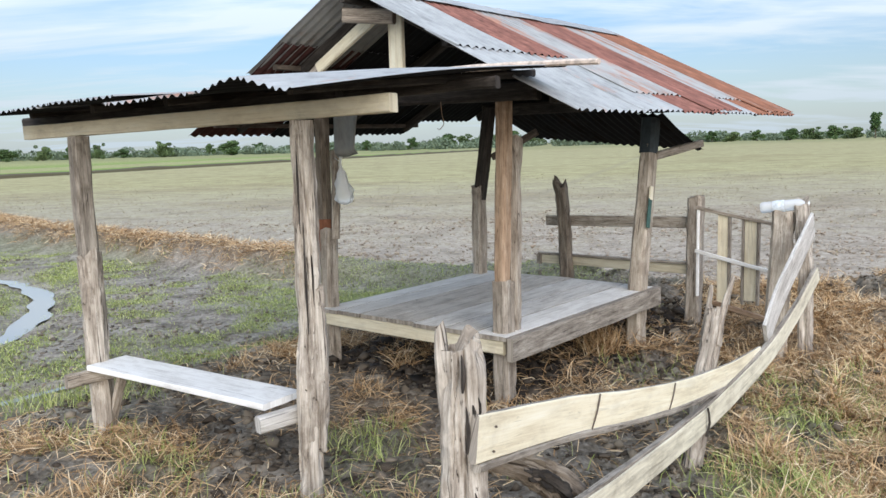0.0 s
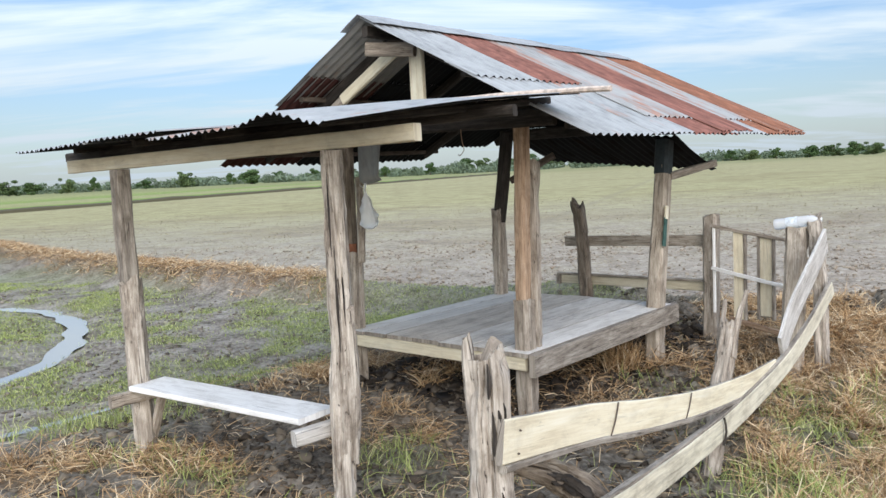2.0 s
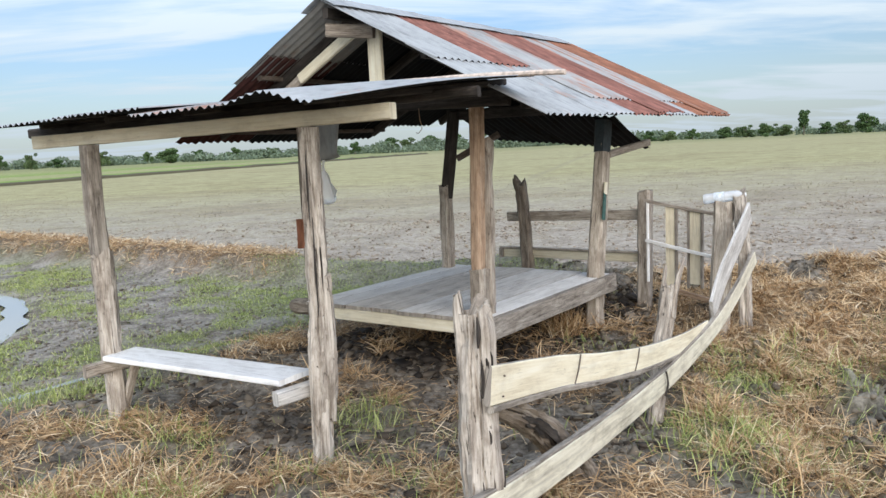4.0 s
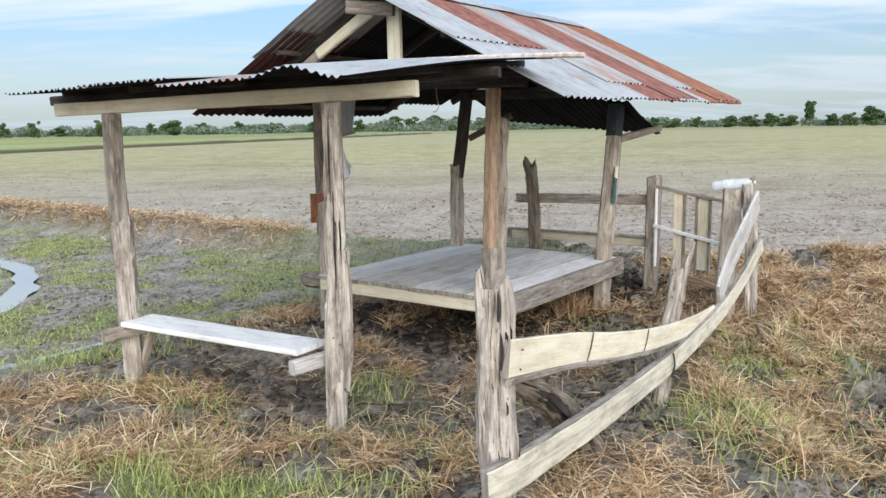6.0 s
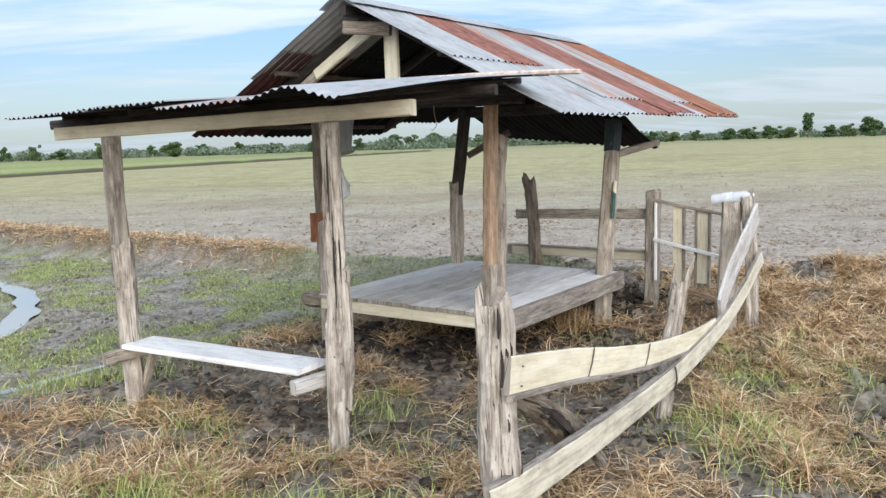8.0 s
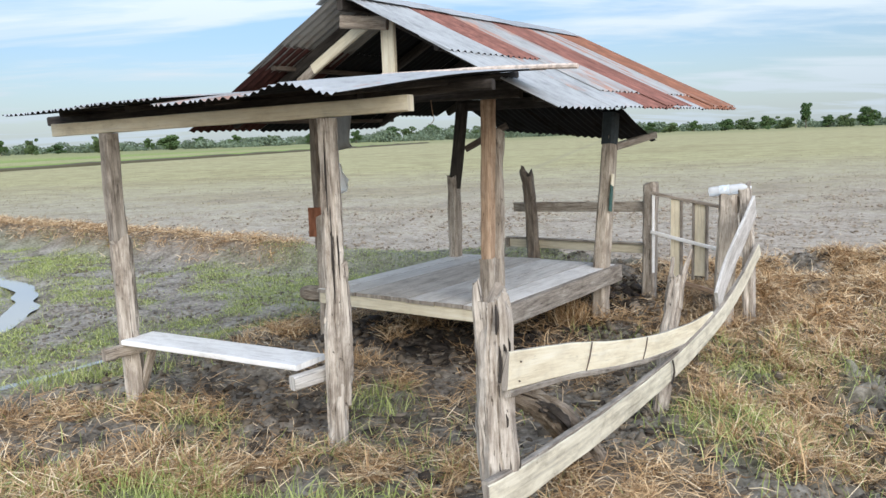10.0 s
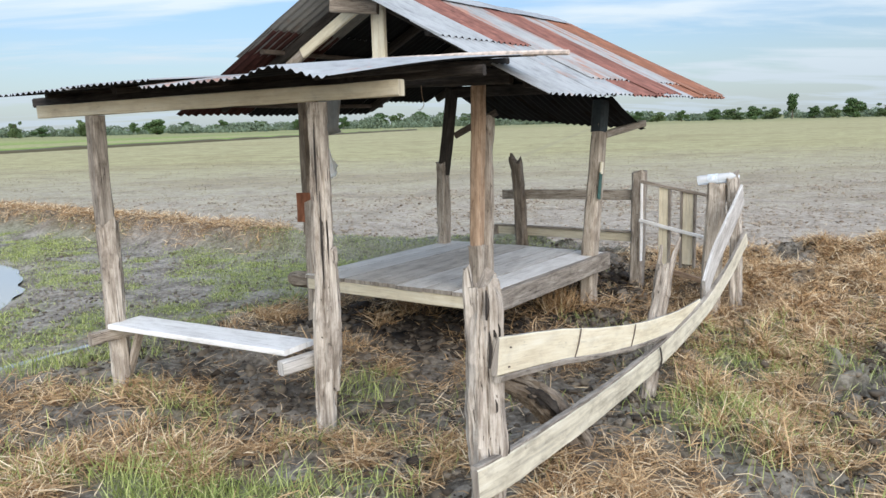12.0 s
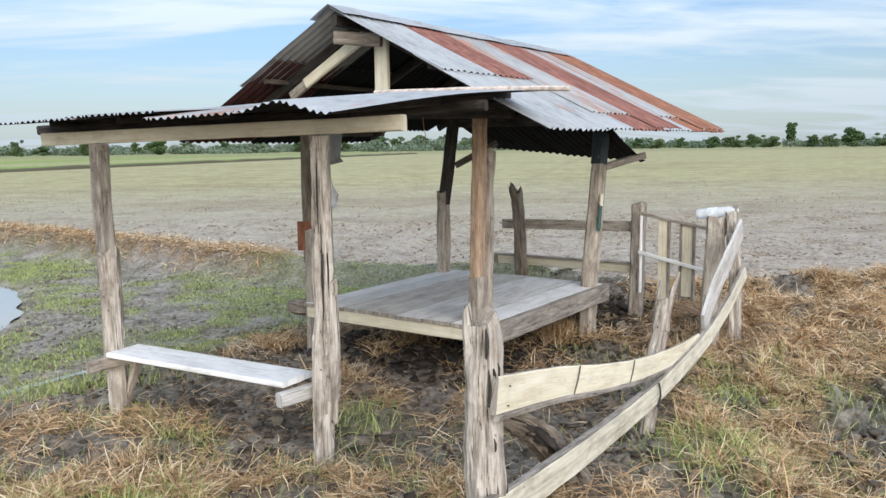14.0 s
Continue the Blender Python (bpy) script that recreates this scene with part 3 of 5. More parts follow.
    h = math_node(N, L, "ADD", fine, math_node(N, L, "MULTIPLY", grit, 0.35))
    bump = N.new("ShaderNodeBump")
    bump.inputs["Distance"].default_value = 0.02
    L.new(math_node(N, L, "SUBTRACT", 0.8, math_node(N, L, "MULTIPLY", field, 0.5)), bump.inputs["Strength"])
    L.new(h, bump.inputs["Height"]); L.new(bump.outputs[0], B.inputs["Normal"])
    return m


def water_material():
    m, N, L, B = material("still_water")
    pos = N.new("ShaderNodeTexCoord").outputs["Object"]
    # pale base colour stands in for part of the sky's reflection
    B.inputs["Base Color"].default_value = (0.32, 0.31, 0.285, 1)
    B.inputs["Roughness"].default_value = 0.06
    B.inputs["IOR"].default_value = 1.33
    B.inputs["Specular IOR Level"].default_value = 1.0
    bump_node(N, L, B, noise_node(N, L, pos, 6, 3), 0.05, 0.01)
    return m


SOIL = ground_material()
WATER = water_material()


def cover(x, y):
    wet = np.maximum(0.85 * left_plot(x, y), 0.7 * far_field(x, y) * smoothstep(2.0, -4.0, x) * smoothstep(34, 20, y))
    wet = np.maximum(wet, 0.9 * np.exp(-(((x + 0.1) / 0.9) ** 2 + ((y - 4.4) / 0.8) ** 2)))
    return [straw_at(x, y), np.clip(green_at(x, y), 0, 1), wet, far_field(x, y)]


ground = sheet("ground", axis(-4.4, 5.4, 0.03, -900, 900), axis(1.6, 9.4, 0.03, -60, 1500), height, SOIL, cover)
tagged(ground, "muddy paddy ground with clods, straw and worked soil", "ground", kind="structure")


def ribbon(name, pts, width, z, label):
    """A strip of standing water in its hollow."""
    bm = bmesh.new()
    rows = []
    n = len(pts) * 8
    for i in range(n + 1):
        t = i / n * (len(pts) - 1)
        k = min(int(t), len(pts) - 2)
        f = t - k
        p0, p1, p2, p3 = (Vector(pts[min(max(k + d, 0), len(pts) - 1)]) for d in (-1, 0, 1, 2))
        p = 0.5 * (2 * p1 + (p2 - p0) * f + (2 * p0 - 5 * p1 + 4 * p2 - p3) * f * f + (3 * p1 - p0 - 3 * p2 + p3) * f ** 3)
        d = (p2 - p1).normalized()
        s = Vector((-d.y, d.x))
        w0 = width * (0.75 + 0.7 * noise.noise((p.x * 2, p.y * 2, 1)))
        w1 = width * (0.75 + 0.7 * noise.noise((p.x * 2, p.y * 2, 7)))
        rows.append((bm.verts.new((*(p + s * w0), z)), bm.verts.new((*(p - s * w1), z))))
    for a, b in zip(rows, rows[1:]):
        bm.faces.new((a[0], b[0], b[1], a[1]))
    bmesh.ops.recalc_face_normals(bm, faces=bm.faces)
    me = bpy.data.meshes.new(name)
    bm.to_mesh(me); bm.free()
    me.materials.append(WATER)
    return tagged(new(name, me), label, "water", kind="structure")


ribbon("water_ditch", DITCH, 0.17, -0.135, "shallow ditch water reflecting the pale sky")
ribbon("water_rill", RILL, 0.055, -0.085, "thin muddy rill of standing water")


# ---- the shelter's posts ----
def post_awning_near():
    t = thing("post", "cracked grey-brown timber post under the awning beam", "post", (-1.63, 0.05, 0), group="shelter posts")
    shaft = part("shaft", timber([(-1.64, 0.05, -0.12), (-1.62, 0.05, 0.5), (-1.60, 0.05, 1.1), (-1.61, 0.035, 1.695)], 0.095, 0.10, (0.64, -0.77, 0), 0.016, 0.006, 0.0095, 64, 3,
                         taper=lambda s: 1.10 - 0.14 * s), WOOD_STUMP, t)
    for side, z0, z1, w in ((-0.02, 0.75, 1.25, 0.007), (0.012, 0.85, 1.1, 0.006), (-0.035, 1.2, 1.62, 0.005), (0.02, 0.45, 0.72, 0.006), (-0.012, 0.25, 0.7, 0.006), (-0.03, 0.05, 0.3, 0.006)):
        u, v = -1.61 + 0.9 * side, 0.05 - 0.4 * side
        part("split", timber([(u - 0.018, v - 0.048, z0), (u - 0.021, v - 0.05, (z0 + z1) / 2), (u - 0.018, v - 0.047, z1)], 0.012, w, (0.94, -0.35, 0), 0.03, 0.004, 0, 8, 5, taper=lambda s: 0.3 + 0.9 * math.sin(3.1 * s)), WOOD_SHADE_CHAR, shaft)
    part("slab", timber([(-1.625, 0.005, 0.20), (-1.62, -0.01, 0.40), (-1.61, -0.005, 0.62), (-1.60, 0.01, 0.95)], 0.05, 0.085, (0.64, -0.77, 0), 0.016, 0.008, 0.009, 48, 4, jag=0.04), WOOD_STUMP, t,
         "splintered outer slab of rotting wood")


def post_awning_far():
    t = thing("post", "tan timber post spliced onto a rough weathered stub", "post", (-1.88, 1.48, 0), group="shelter posts")
    part("shaft", timber([(-1.815, 1.63, 0.62), (-1.815, 1.645, 1.2), (-1.81, 1.655, 1.67)], 0.085, 0.10, (1, 0, 0), 0.05, 0.004, 0.004, 20, 6), WOOD_EDGE, t)
    part("stub", timber([(-1.835, 1.56, -0.12), (-1.84, 1.57, 0.5), (-1.845, 1.57, 1.03)], 0.108, 0.11, (0.64, -0.77, 0), 0.02, 0.007, 0.008, 40, 7, jag=0.07, hollow=0.03), WOOD_STUMP, t,
         "rough grey stub with a broken top")


def post_platform_front():
    t = thing("post", "orange-brown timber post at the platform corner", "post", (0.02, 0.11, 0), group="shelter posts")
    part("shaft", timber([(0.01, 0.13, 0.54), (0.03, 0.13, 1.1), (0.04, 0.11, 1.84)], 0.085, 0.085, (1, 0, 0), 0.06, 0.004, 0.003, 16, 10), WOOD_BROWN, t)
    part("slab", timber([(0.09, 0.085, 0.40), (0.10, 0.085, 1.0), (0.11, 0.075, 1.60)], 0.055, 0.06, (1, 0, 0), 0.04, 0.006, 0.006, 16, 11, jag=0.04), WOOD_GREY, t, "grey splintered slab beside the post")
    part("stub", timber([(0.0, 0.11, -0.12), (-0.005, 0.11, 0.3), (-0.01, 0.11, 0.74)], 0.115, 0.12, (1, 0, 0), 0.035, 0.004, 0.006, 24, 12, jag=0.02), WOOD_GREY, t, "grey lower stub")


def post_platform_left():
    t = thing("post", "dark square post on a weathered stub, wrapped with rusty tin", "post", (-0.03, 1.64, 0), group="shelter posts")
    part("shaft", timber([(0.0, 1.70, 0.72), (0.0, 1.70, 1.3), (0.0, 1.69, 1.84)], 0.09, 0.09, (1, 0, 0), 0.06, 0.003, 0.003, 16, 14), WOOD_DARK_GREY, t)
    part("stub", timber([(-0.04, 1.64, -0.12), (-0.04, 1.64, 0.5), (-0.03, 1.63, 0.98)], 0.10, 0.11, (1, 0, 0), 0.04, 0.004, 0.006, 20, 15, jag=0.03), WOOD_GREY, t)
    part("slab", timber([(-0.02, 1.575, 0.92), (-0.01, 1.565, 1.2), (0.0, 1.57, 1.52)], 0.06, 0.075, (0.64, 0.77, 0), 0.03, 0.005, 0.006, 20, 17, jag=0.05), WOOD_GREY, t, "pale splintered slab nailed beside the shaft")
    bm = bmesh.new()
    timber([(-0.075, 1.665, 0.83), (-0.07, 1.665, 1.06)], 0.14, 0.018, (0.77, 0.64, 0), 0.03, 0.004, 0, 16, 16, into=bm)
    part("tin_patch", bm, RUST_TIN, t, "rusty tin patch nailed round the post")


def post_platform_back():
    t = thing("post", "dark timber post spliced to a grey stub behind the platform", "post", (1.85, 1.66, 0), group="shelter posts")
    part("shaft", timber([(1.745, 1.60, 1.08), (1.78, 1.565, 1.45), (1.82, 1.53, 1.88)], 0.10, 0.10, (1, 0, 0), 0.08, 0.003, 0.002, 16, 18), WOOD_SHADE_CHAR, t)
    part("stub", timber([(1.73, 1.62, -0.15), (1.735, 1.60, 0.6), (1.74, 1.60, 1.205)], 0.10, 0.125, (1, 0, 0), 0.05, 0.005, 0.007, 20, 19, jag=0.03), WOOD_GREY, t)
    part("brace", timber([(1.81, 1.50, 1.45), (1.92, 1.1, 1.66)], 0.04, 0.06, (0, 0, 1), 0.1, 0.002, 0, 12, 20), WOOD_DARK, t, "diagonal brace")


def post_platform_right():
    t = thing("post", "tan timber post rising through the platform edge", "post", (1.68, 0.08, 0), group="shelter posts")
    shaft = part("shaft", timber([(1.66, 0.055, -0.12), (1.72, 0.06, 0.5), (1.82, 0.06, 1.0), (1.95, 0.07, 1.72)], 0.12, 0.13, (1, 0, 0), 0.05, 0.004, 0.004, 20, 22,
                         taper=lambda s: 1.1 - 0.2 * s), WOOD_TAN, t)
    part("dark_top", timber([(1.903, 0.066, 1.46), (1.952, 0.07, 1.73)], 0.118, 0.128, (1, 0, 0), 0.05, 0.003, 0.002, 20, 25), TEAL_DARK, t, "dark teal upper end")
    bm = bmesh.new()
    timber([(1.735, -0.012, 0.90), (1.785, -0.008, 1.12)], 0.014, 0.045, (1, 0, 0), 0.03, 0.003, 0, 12, 23, into=bm)
    part("green_strip", bm, PAINT_GREEN, shaft, "peeling dark green painted strip")
    bm = bmesh.new()
    timber([(1.785, -0.010, 1.11), (1.81, -0.006, 1.21)], 0.016, 0.045, (1, 0, 0), 0.02, 0.004, 0, 12, 24, into=bm)
    part("bare_patch", bm, WOOD_CREAM, shaft, "fresh pale chipped wood")


def paint(name, col, rough=0.6):
    m, N, L, B = material(name)
    pos = N.new("ShaderNodeTexCoord").outputs["Object"]
    n = noise_node(N, L, pos, 30, 5)
    L.new(ramp_node(N, L, n, [(0.35, tuple(c * 0.6 for c in col)), (0.6, col)]), B.inputs["Base Color"])
    B.inputs["Roughness"].default_value = rough
    return m


TEAL_DARK = paint("dark_teal", (0.030, 0.042, 0.048), 0.7)
PAINT_GREEN = paint("dark_green_paint", (0.05, 0.13, 0.11))

post_awning_near()
post_awning_far()
post_platform_front()
post_platform_left()
post_platform_back()
post_platform_right()


# ---- platform ----
def platform():
    t = thing("platform", "grey plank sleeping platform inside the shelter", "platform", (0.95, 0.8, 0))
    edges = [0.004, 0.26, 0.50, 0.76, 1.00, 1.26, 1.48, 1.66]
    faces = [WOOD_BED_PALE, WOOD_BED, WOOD_BED, WOOD_BED_BROWN, WOOD_BED_BROWN, WOOD_BED_PALE, WOOD_BED_PALE]
    rnd = random.Random(4)
    for k, (a, b) in enumerate(zip(edges, edges[1:])):
        z = 0.405 + 0.001 * (k % 2)
        c = (a + b) / 2
        part("board", timber([(-0.122 + rnd.uniform(-0.012, 0.012), c, z), (0.95, c, z), (1.90 + rnd.uniform(-0.02, 0.02), c, z)],
                             0.028, b - a - 0.011, (0, 1, 0), 0.12, 0.001, 0, 16, 30 + k, bevel=0.03, edge_slot=True), [faces[k], WOOD_EDGE], t)
    part("side_board", timber([(-0.13, -0.02, 0.345), (0.95, -0.02, 0.347), (1.91, -0.02, 0.35)], 0.045, 0.145, (0, 0, 1), 0.1, 0.003, 0.001, 16, 40, bevel=0.06), WOOD_EDGE, t, "thick grey edge board")
    part("front_fascia", timber([(-0.10, 0.04, 0.345), (-0.105, 0.85, 0.345), (-0.10, 1.64, 0.345)], 0.03, 0.085, (0, 0, 1), 0.1, 0.003, 0, 16, 41), WOOD_CREAM, t, "pale sawn fascia under the board ends")
    for u in (0.95, 1.88):
        part("bearer", timber([(u, 0.0, 0.335), (u, 1.62, 0.335)], 0.05, 0.10, (0, 0, 1), 0.2, 0.003, 0, 12, 42), WOOD_GREY, t)
    part("bearer", timber([(0.14, -0.0, 0.325), (0.12, 1.0, 0.325), (0.10, 2.05, 0.315)], 0.11, 0.135, (0, 0, 1), 0.05, 0.006, 0.004, 20, 43, bevel=0.3, taper=lambda s: 1.0 if s < 0.95 else 1.0 - 6.0 * (s - 0.95)), WOOD_DARK_GREY, t, "rounded brown bearer sticking out past the corner")


platform()


# ---- bench ----
def bench():
    t = thing("bench", "white-worn plank bench between two awning posts", "bench", (-1.7, 0.95, 0))
    part("seat", timber([(-1.815, 1.53, 0.418), (-1.73, 0.9, 0.41), (-1.665, 0.19, 0.412)], 0.030, 0.25, (1, 0.25, 0), 0.08, 0.003, 0, 20, 50, bevel=0.15), WOOD_WHITE, t)
    part("bearer", timber([(-2.05, 1.53, 0.365), (-1.60, 1.52, 0.366)], 0.04, 0.075, (0, 0, 1), 0.1, 0.004, 0, 12, 51), WOOD_GREY, t, "grey bearer nailed to the post")
    part("bearer", timber([(-1.835, 0.165, 0.345), (-1.70, 0.14, 0.35), (-1.50, 0.12, 0.355)], 0.055, 0.075, (0, 0, 1), 0.05, 0.004, 0, 12, 52), WOOD_PALE, t, "pale bearer block under the seat")
    part("strut", timber([(-1.80, 1.60, -0.02), (-1.785, 1.41, 0.40)], 0.03, 0.05, (1, 0, 0), 0.06, 0.003, 0, 12, 53), WOOD_GREY, t, "slanting strut")


bench()


# ---- roof ----
RIDGE_V, RIDGE_Z, EAVE_Z = 1.03, 2.575, 1.735
SLOPE_R = Vector((0, -1.67, -0.84))
SLOPE_L = Vector((0, 1.74, -0.87))


def roof():
    t = thing("roof", "gabled roof of corrugated sheets, part bare zinc, part rusted red", "roof", (1.4, 1.0, 1.8))
    # right-hand slope, one sheet after another from the open gable
    cols = [(-0.42, 9.6, ZINC), (0.27, 6.5, RUST), (0.72, 9.8, ZINC_RUSTY), (1.42, 7.6, RUST), (1.95, 9.0, ZINC_RUSTY), (2.58, 8.4, RUST_ORANGE)]
    low = [(-0.42, 11.0, ZINC), (0.36, 7.4, ZINC), (0.86, 10.0, RUST), (1.58, 9.0, ZINC), (2.22, 12.4, RUST_ORANGE)]
    on_wave = lambda u: -0.42 + round((u + 0.42) / 0.076) * 0.076   # laps lie wave in wave
    # second material: the underside, with the roof's shade put into its colour
    for k, (u, waves, mat) in enumerate(low):
        start = Vector((on_wave(u), RIDGE_V, RIDGE_Z)) + SLOPE_R * 0.42 + Vector((0, 0, 0.0025 * (k % 2)))
        part("roof_sheet", corrugated(flat_at(start, (1, 0, 0), SLOPE_R * 0.58 * (1.02 if k == 0 else 1), 0.006), waves, 1.1, seed=60 + k, dent=0.002), [mat, SHEET_SHADED], t)
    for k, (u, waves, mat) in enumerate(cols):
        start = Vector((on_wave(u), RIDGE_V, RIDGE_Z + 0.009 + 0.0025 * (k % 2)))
        part("roof_sheet", corrugated(flat_at(start, (1, 0, 0), SLOPE_R * (0.56 if k < 2 else 0.99 if k in (3, 5) else 0.86), 0.004), waves, 1.1, seed=70 + k, dent=0.002), [mat, SHEET_SHADED], t)
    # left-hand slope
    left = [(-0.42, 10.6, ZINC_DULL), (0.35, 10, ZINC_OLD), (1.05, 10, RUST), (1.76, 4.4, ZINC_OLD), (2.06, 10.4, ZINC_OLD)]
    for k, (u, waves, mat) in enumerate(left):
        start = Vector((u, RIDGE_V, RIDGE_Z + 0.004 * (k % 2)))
        part("roof_sheet", corrugated(flat_at(start, (1, 0, 0), SLOPE_L * (0.55 if k < 2 else 1.02 if k < 4 else 0.88), 0.004), waves, 1.6, seed=80 + k), [ZINC, mat if k == 0 else SHEET_SHADED], t)
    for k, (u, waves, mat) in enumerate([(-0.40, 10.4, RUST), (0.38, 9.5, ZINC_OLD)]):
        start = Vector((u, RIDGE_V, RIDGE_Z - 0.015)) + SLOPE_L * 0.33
        part("roof_sheet", corrugated(flat_at(start, (1, 0, 0), SLOPE_L * (0.67 + 0.01 * k), 0.004), waves, 1.0, seed=90 + k), [ZINC, RUST_DARK if k == 0 else SHEET_SHADED], t)
    # sheet that closes the far gable, its inner face in the painted shade tone
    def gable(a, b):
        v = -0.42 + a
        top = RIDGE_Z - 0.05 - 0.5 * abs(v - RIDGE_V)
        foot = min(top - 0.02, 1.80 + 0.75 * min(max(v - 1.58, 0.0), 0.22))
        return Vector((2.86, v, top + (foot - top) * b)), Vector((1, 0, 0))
    part("gable_sheet", corrugated(gable, 33, 0.7, seed=99, rows=4, per=6), [ZINC_OLD, SHEET_SHADED], t, "dark sheet closing the far gable")
    # ridge cap, bent over both slopes
    bm = bmesh.new()
    uv = bm.loops.layers.uv.verify()
    prof = [(-0.14, -0.058), (-0.08, -0.027), (0.0, 0.014), (0.10, -0.036), (0.17, -0.075)]
    rows = []
    for i in range(60):
        u = -0.44 + 3.5 * i / 59
        wob = 0.008 * noise.noise((u * 3, 0, 5))
        rows.append([bm.verts.new((u, RIDGE_V + a, RIDGE_Z + 0.018 + b + wob + 0.006 * noise.noise((u * 9, a * 30, 2)))) for a, b in prof])
    for i, (a, b) in enumerate(zip(rows, rows[1:])):
        for q in range(len(prof) - 1):
            f = bm.faces.new((a[q], a[q + 1], b[q + 1], b[q]))
            for lp, val in zip(f.loops, ((q * 0.1, i * 0.06), (q * 0.1 + 0.1, i * 0.06), (q * 0.1 + 0.1, i * 0.06 + 0.06), (q * 0.1, i * 0.06 + 0.06))):
                lp[uv].uv = val
    cap = part("ridge_cap", bm, ZINC, t, "bare zinc ridge cap")
    sol = cap.modifiers.new("thick", "SOLIDIFY")
    sol.thickness = 0.002


def roof_frame():
    t = thing("roof_frame", "rough timber frame of rafters and purlins under the sheets", "roof frame", (1.0, 1.0, 1.85))
    # most frame timbers take the shade under the sheets as their colour
    part("tie_beam", timber([(-0.06, -0.20, 1.865), (-0.06, 1.0, 1.885), (-0.06, 2.20, 1.885)], 0.06, 0.11, (0, 0, 1), 0.1, 0.005, 0.002, 16, 100), WOOD_SHADE_CHAR, t)
    part("tie_beam", timber([(1.86, -0.2, 1.85), (1.86, 1.62, 1.86)], 0.06, 0.10, (0, 0, 1), 0.2, 0.004, 0, 12, 101), WOOD_SHADE_CHAR, t)
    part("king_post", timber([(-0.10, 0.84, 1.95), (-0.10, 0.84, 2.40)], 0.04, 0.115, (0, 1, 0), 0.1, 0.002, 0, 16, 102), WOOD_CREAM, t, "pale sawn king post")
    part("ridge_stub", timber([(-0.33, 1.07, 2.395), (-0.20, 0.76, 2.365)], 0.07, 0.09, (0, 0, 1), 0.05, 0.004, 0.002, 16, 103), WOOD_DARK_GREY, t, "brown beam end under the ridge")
    part("ridge_pole", timber([(-0.38, 1.03, 2.50), (3.05, 1.03, 2.50)], 0.05, 0.07, (0, 0, 1), 0.3, 0.004, 0, 12, 104), WOOD_SHADE_CHAR, t)
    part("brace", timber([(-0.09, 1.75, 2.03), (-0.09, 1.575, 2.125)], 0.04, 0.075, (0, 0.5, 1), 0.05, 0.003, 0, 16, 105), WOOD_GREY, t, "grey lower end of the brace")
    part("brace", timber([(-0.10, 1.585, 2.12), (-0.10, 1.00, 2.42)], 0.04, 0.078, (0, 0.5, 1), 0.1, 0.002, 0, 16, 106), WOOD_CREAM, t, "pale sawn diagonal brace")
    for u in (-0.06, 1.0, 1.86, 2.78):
        part("rafter", timber([(u, RIDGE_V - 0.02, 2.50), (u, RIDGE_V - 1.50, 1.765)], 0.05, 0.07, (0, 0, 1), 0.2, 0.003, 0, 12, 107), WOOD_SHADE_CHAR, t)
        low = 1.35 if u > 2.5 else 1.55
        part("rafter", timber([(u, RIDGE_V + 0.02, 2.50), (u, RIDGE_V + low, 2.51 - 0.5 * low)], 0.05, 0.07, (0, 0, 1), 0.2, 0.003, 0, 12, 108), WOOD_SHADE_CHAR, t)
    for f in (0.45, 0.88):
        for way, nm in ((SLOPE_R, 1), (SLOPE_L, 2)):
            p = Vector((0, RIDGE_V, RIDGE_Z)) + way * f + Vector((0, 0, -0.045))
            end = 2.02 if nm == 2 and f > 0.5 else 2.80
            part("purlin", timber([(-0.30, p.y, p.z), (1.3, p.y, p.z - 0.006), (end, p.y, p.z)], 0.045, 0.035, (0, 0, 1), 0.2, 0.004, 0, 12, 109 + nm), WOOD_SHADE_CHAR if nm == 1 else WOOD_DARK, t)


def hanging_wire():
    t = thing("wire", "thin rusty wire hanging from the gable beam", "wire", (-0.12, 0.45, 1.82))
    part("strand", timber([(-0.11, 0.48, 1.83), (-0.115, 0.47, 1.76), (-0.11, 0.46, 1.70), (-0.115, 0.49, 1.665), (-0.11, 0.51, 1.672)], 0.004, 0.004, (1, 0, 0), 0.01, 0.001, 0, 8, 136), WOOD_BROWN, t)


